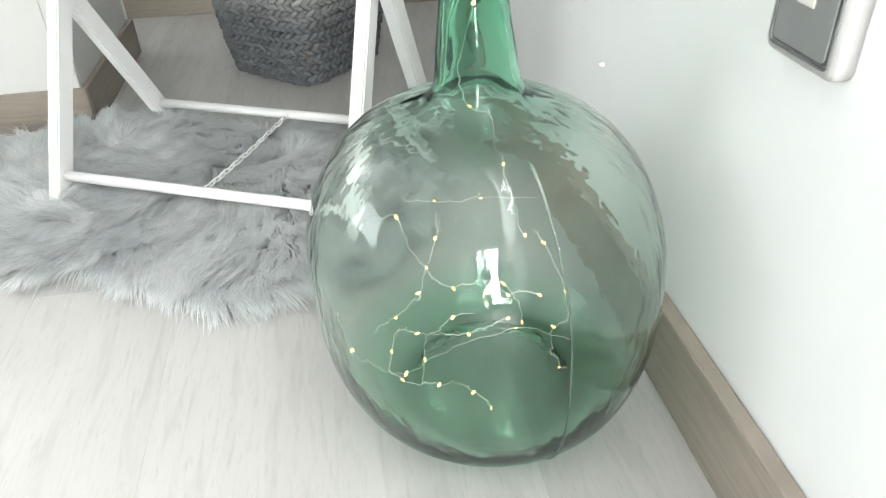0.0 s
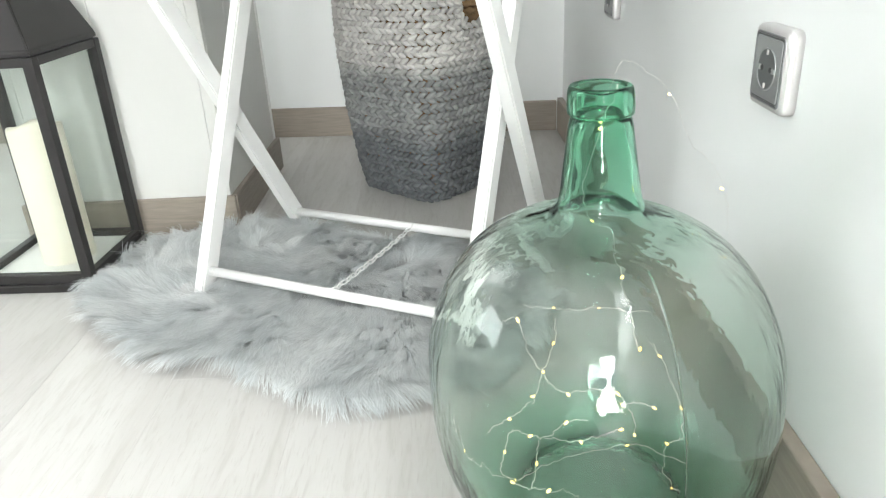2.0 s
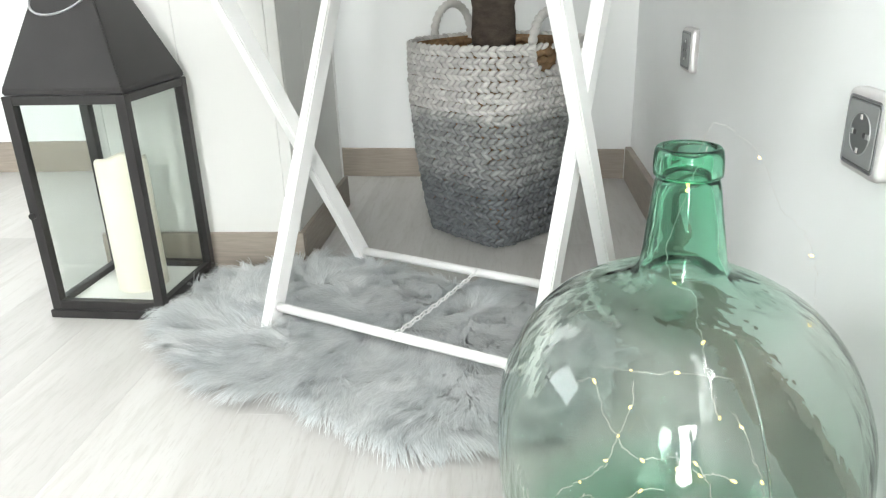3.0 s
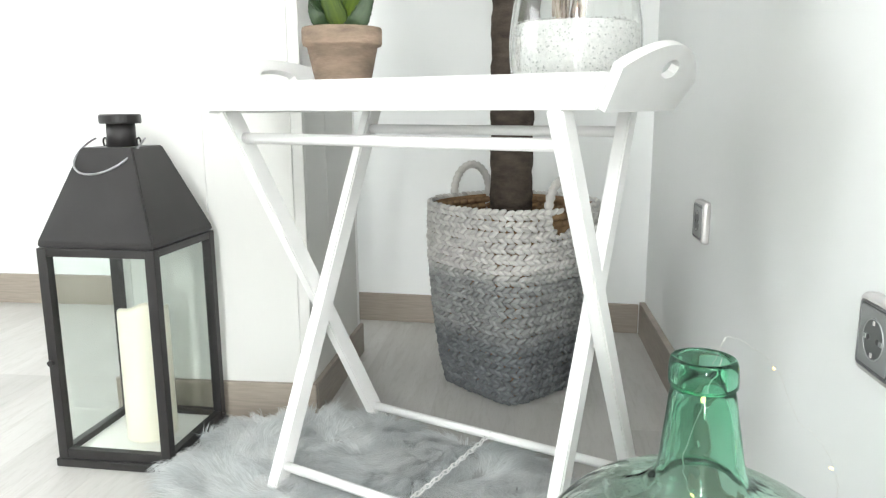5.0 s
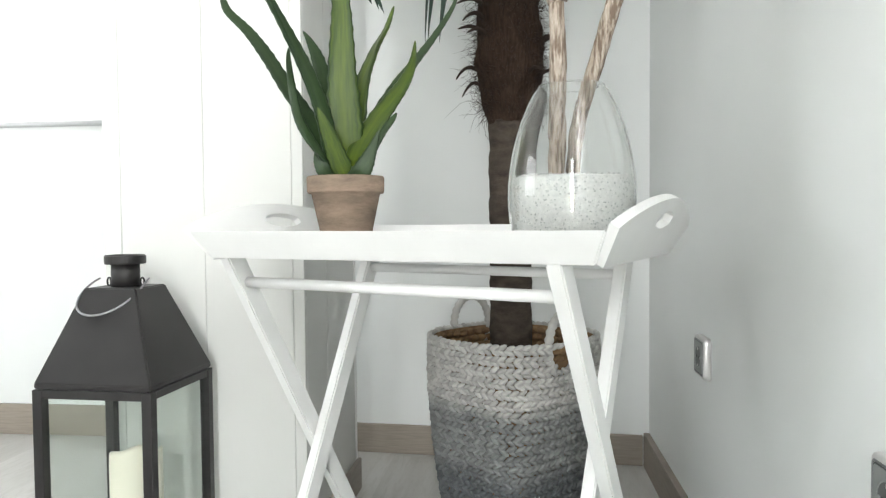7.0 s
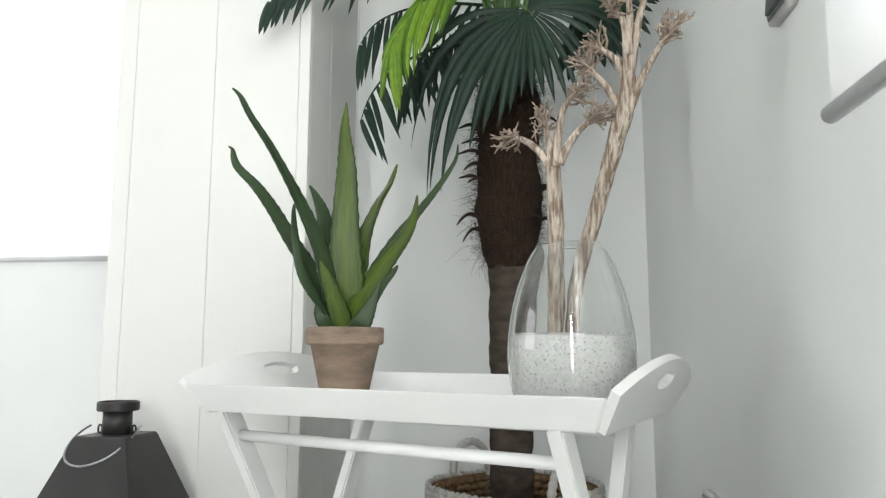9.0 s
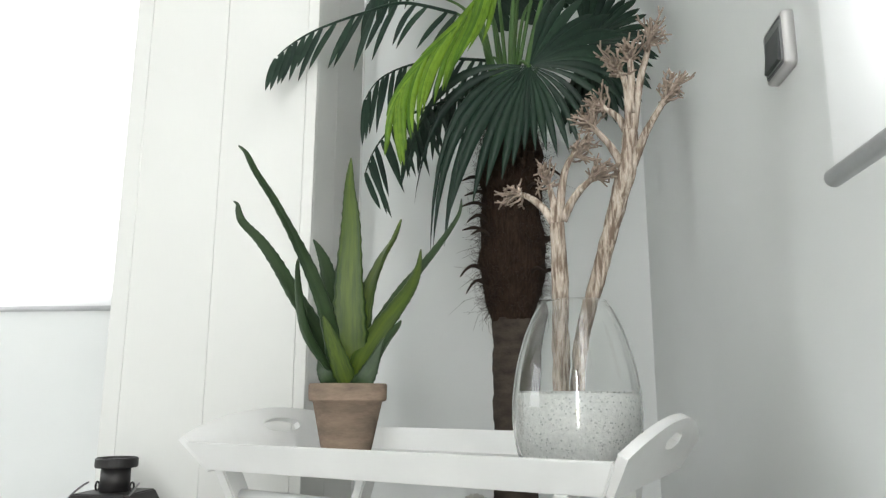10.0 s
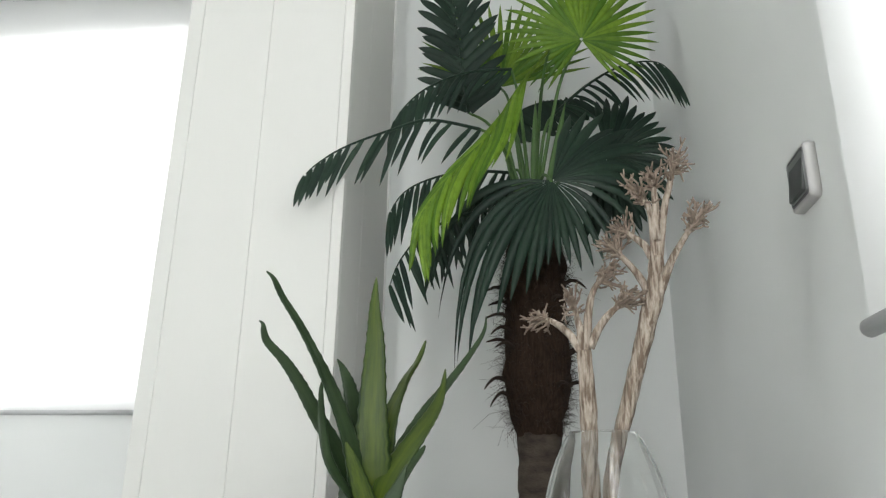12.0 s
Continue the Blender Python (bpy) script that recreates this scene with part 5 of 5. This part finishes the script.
shape_f = [(0, 2, 4), (2, 1, 4), (1, 3, 4), (3, 0, 4), (2, 0, 5), (1, 2, 5), (3, 1, 5), (0, 3, 5)]
for _ in range(2600):
    a = grain_rng.uniform(0, 2 * math.pi)
    if grain_rng.random() < 0.8:
        z = grain_rng.uniform(0.012, 0.101)
        r = float(np.interp(z, [0.0085, 0.019, 0.047, 0.075, 0.101], [0.0672, 0.0775, 0.0842, 0.0862, 0.0848])) - 0.0003
    else:
        r = 0.084 * math.sqrt(grain_rng.random())
        z = 0.1055
    c = Vector((r * math.cos(a), r * math.sin(a), z))
    k = grain_rng.uniform(0.0009, 0.0019)
    turn = Euler([grain_rng.uniform(0, 3) for _ in range(3)]).to_matrix()
    grains.append(([c + turn @ (Vector(v) * k) for v in shape], shape_f))
tagged(obj("grains", *joined(grains), GRAIN, sand, "white and grey grains"), kind="stuff")

drift_rng = random.Random(4)


def coral_branch(name, spine, radii, forks, label):
    root = empty(name, pose(*VASE, TRAY_TOP), label, "driftwood", group="driftwood branches")
    off = Vector((*VASE, TRAY_TOP))
    pts = [Vector(p) - off for p in curve_points(spine, 6)]
    rad = list(np.interp(np.linspace(0, 1, len(pts)), np.linspace(0, 1, len(radii)), radii))
    obj("stem", *tube(pts, rad, 14, 0.11, drift_rng), DRIFT, root, "", True)
    for fork in forks:
        fp = [Vector(p) - off for p in curve_points(fork, 4)]
        fr = list(np.linspace(0.0070, 0.0030, len(fp)))
        limb = obj("limb", *tube(fp, fr, 10, 0.08, drift_rng), DRIFT, root, "", True)
        lead = (fp[-1] - fp[-3]).normalized()
        for q in range(30):
            at = fp[-1].lerp(fp[-5], drift_rng.uniform(0.0, 0.9))
            d = (lead + Vector([drift_rng.gauss(0, 0.62) for _ in range(3)])).normalized()
            size = drift_rng.uniform(0.011, 0.029)
            knee = at + d * size * 0.55 + Vector([drift_rng.uniform(-0.004, 0.004) for _ in range(3)])
            end = knee + (d + lead * 0.4 + Vector([drift_rng.gauss(0, 0.4) for _ in range(3)])).normalized() * size * 0.5
            pieces = [tube([at, knee, end], [0.0023, 0.0017, 0.0013], 6, 0.1, drift_rng)]
            for _ in range(2):
                spur = end + (d + Vector([drift_rng.gauss(0, 0.7) for _ in range(3)])).normalized() * drift_rng.uniform(0.005, 0.011)
                pieces.append(tube([knee.lerp(end, 0.7), spur], [0.0015, 0.0011], 5))
            obj("twig", *joined(pieces), TWIG, limb, "", True)
    return root


coral_branch("driftwood_branch", [(-0.316, 1.130, 0.713), (-0.316, 1.130, 0.777), (-0.315, 1.130, 0.848), (-0.314, 1.120, 0.942), (-0.316, 1.120, 1.011)], [0.0125, 0.0122, 0.0120, 0.0112, 0.0100],
             [[(-0.318, 1.120, 1.008), (-0.337, 1.130, 1.040), (-0.359, 1.140, 1.059), (-0.377, 1.150, 1.067)],
              [(-0.318, 1.120, 1.008), (-0.320, 1.125, 1.043), (-0.324, 1.130, 1.065), (-0.328, 1.130, 1.085)],
              [(-0.313, 1.120, 1.012), (-0.306, 1.120, 1.075), (-0.296, 1.115, 1.103), (-0.277, 1.110, 1.123)],
              [(-0.308, 1.120, 1.016), (-0.290, 1.115, 1.049), (-0.271, 1.110, 1.069), (-0.249, 1.105, 1.084)]],
             "shorter pale bleached driftwood branch with coral-like twigs")
coral_branch("driftwood_branch", [(-0.297, 1.140, 0.712), (-0.293, 1.140, 0.777), (-0.285, 1.135, 0.848), (-0.262, 1.130, 0.927), (-0.239, 1.120, 1.006), (-0.219, 1.105, 1.076), (-0.213, 1.100, 1.108), (-0.210, 1.095, 1.141)], [0.0100, 0.0100, 0.0105, 0.0108, 0.0110, 0.0135, 0.0115, 0.0095],
             [[(-0.218, 1.105, 1.076), (-0.232, 1.110, 1.113), (-0.249, 1.115, 1.140), (-0.271, 1.120, 1.166)],
              [(-0.212, 1.100, 1.133), (-0.222, 1.105, 1.159), (-0.237, 1.110, 1.176), (-0.251, 1.115, 1.190)],
              [(-0.213, 1.095, 1.127), (-0.212, 1.090, 1.184), (-0.218, 1.085, 1.216), (-0.233, 1.080, 1.238)],
              [(-0.208, 1.095, 1.131), (-0.197, 1.090, 1.200), (-0.186, 1.080, 1.243), (-0.176, 1.070, 1.280)],
              [(-0.211, 1.100, 1.083), (-0.192, 1.090, 1.129), (-0.175, 1.070, 1.158), (-0.156, 1.050, 1.186)],
              [(-0.210, 1.090, 1.163), (-0.207, 1.085, 1.212), (-0.208, 1.080, 1.235), (-0.209, 1.080, 1.252)]],
             "taller leaning bleached driftwood branch with coral-like twigs")

# ---------------------------------------------------------------- floor planks
PLANK_W, PLANK_L = 0.195, 1.28
floor_root = bpy.data.objects["floor"]
plank_rng = random.Random(2)
for i in range(-17, 3):
    shift = plank_rng.uniform(0, PLANK_L)
    x0, x1 = max(-0.365 + i * PLANK_W, -3.2), min(-0.365 + (i + 1) * PLANK_W, -0.0005)
    if x1 - x0 < 0.01:
        continue
    for j in range(-3, 3):
        y0 = j * PLANK_L + shift - 0.3
        y1 = min(y0 + PLANK_L, 2.39)
        y0 = max(y0, -2.2)
        if y1 - y0 < 0.02:
            continue
        plank = part("plank", box((0.00003, 0.00003, -0.006), (x1 - x0 - 0.00003, y1 - y0 - 0.00003, 0.0), 0.00018, 1), PLANK, floor_root)
        plank.matrix_basis = pose(x0, y0, 0)
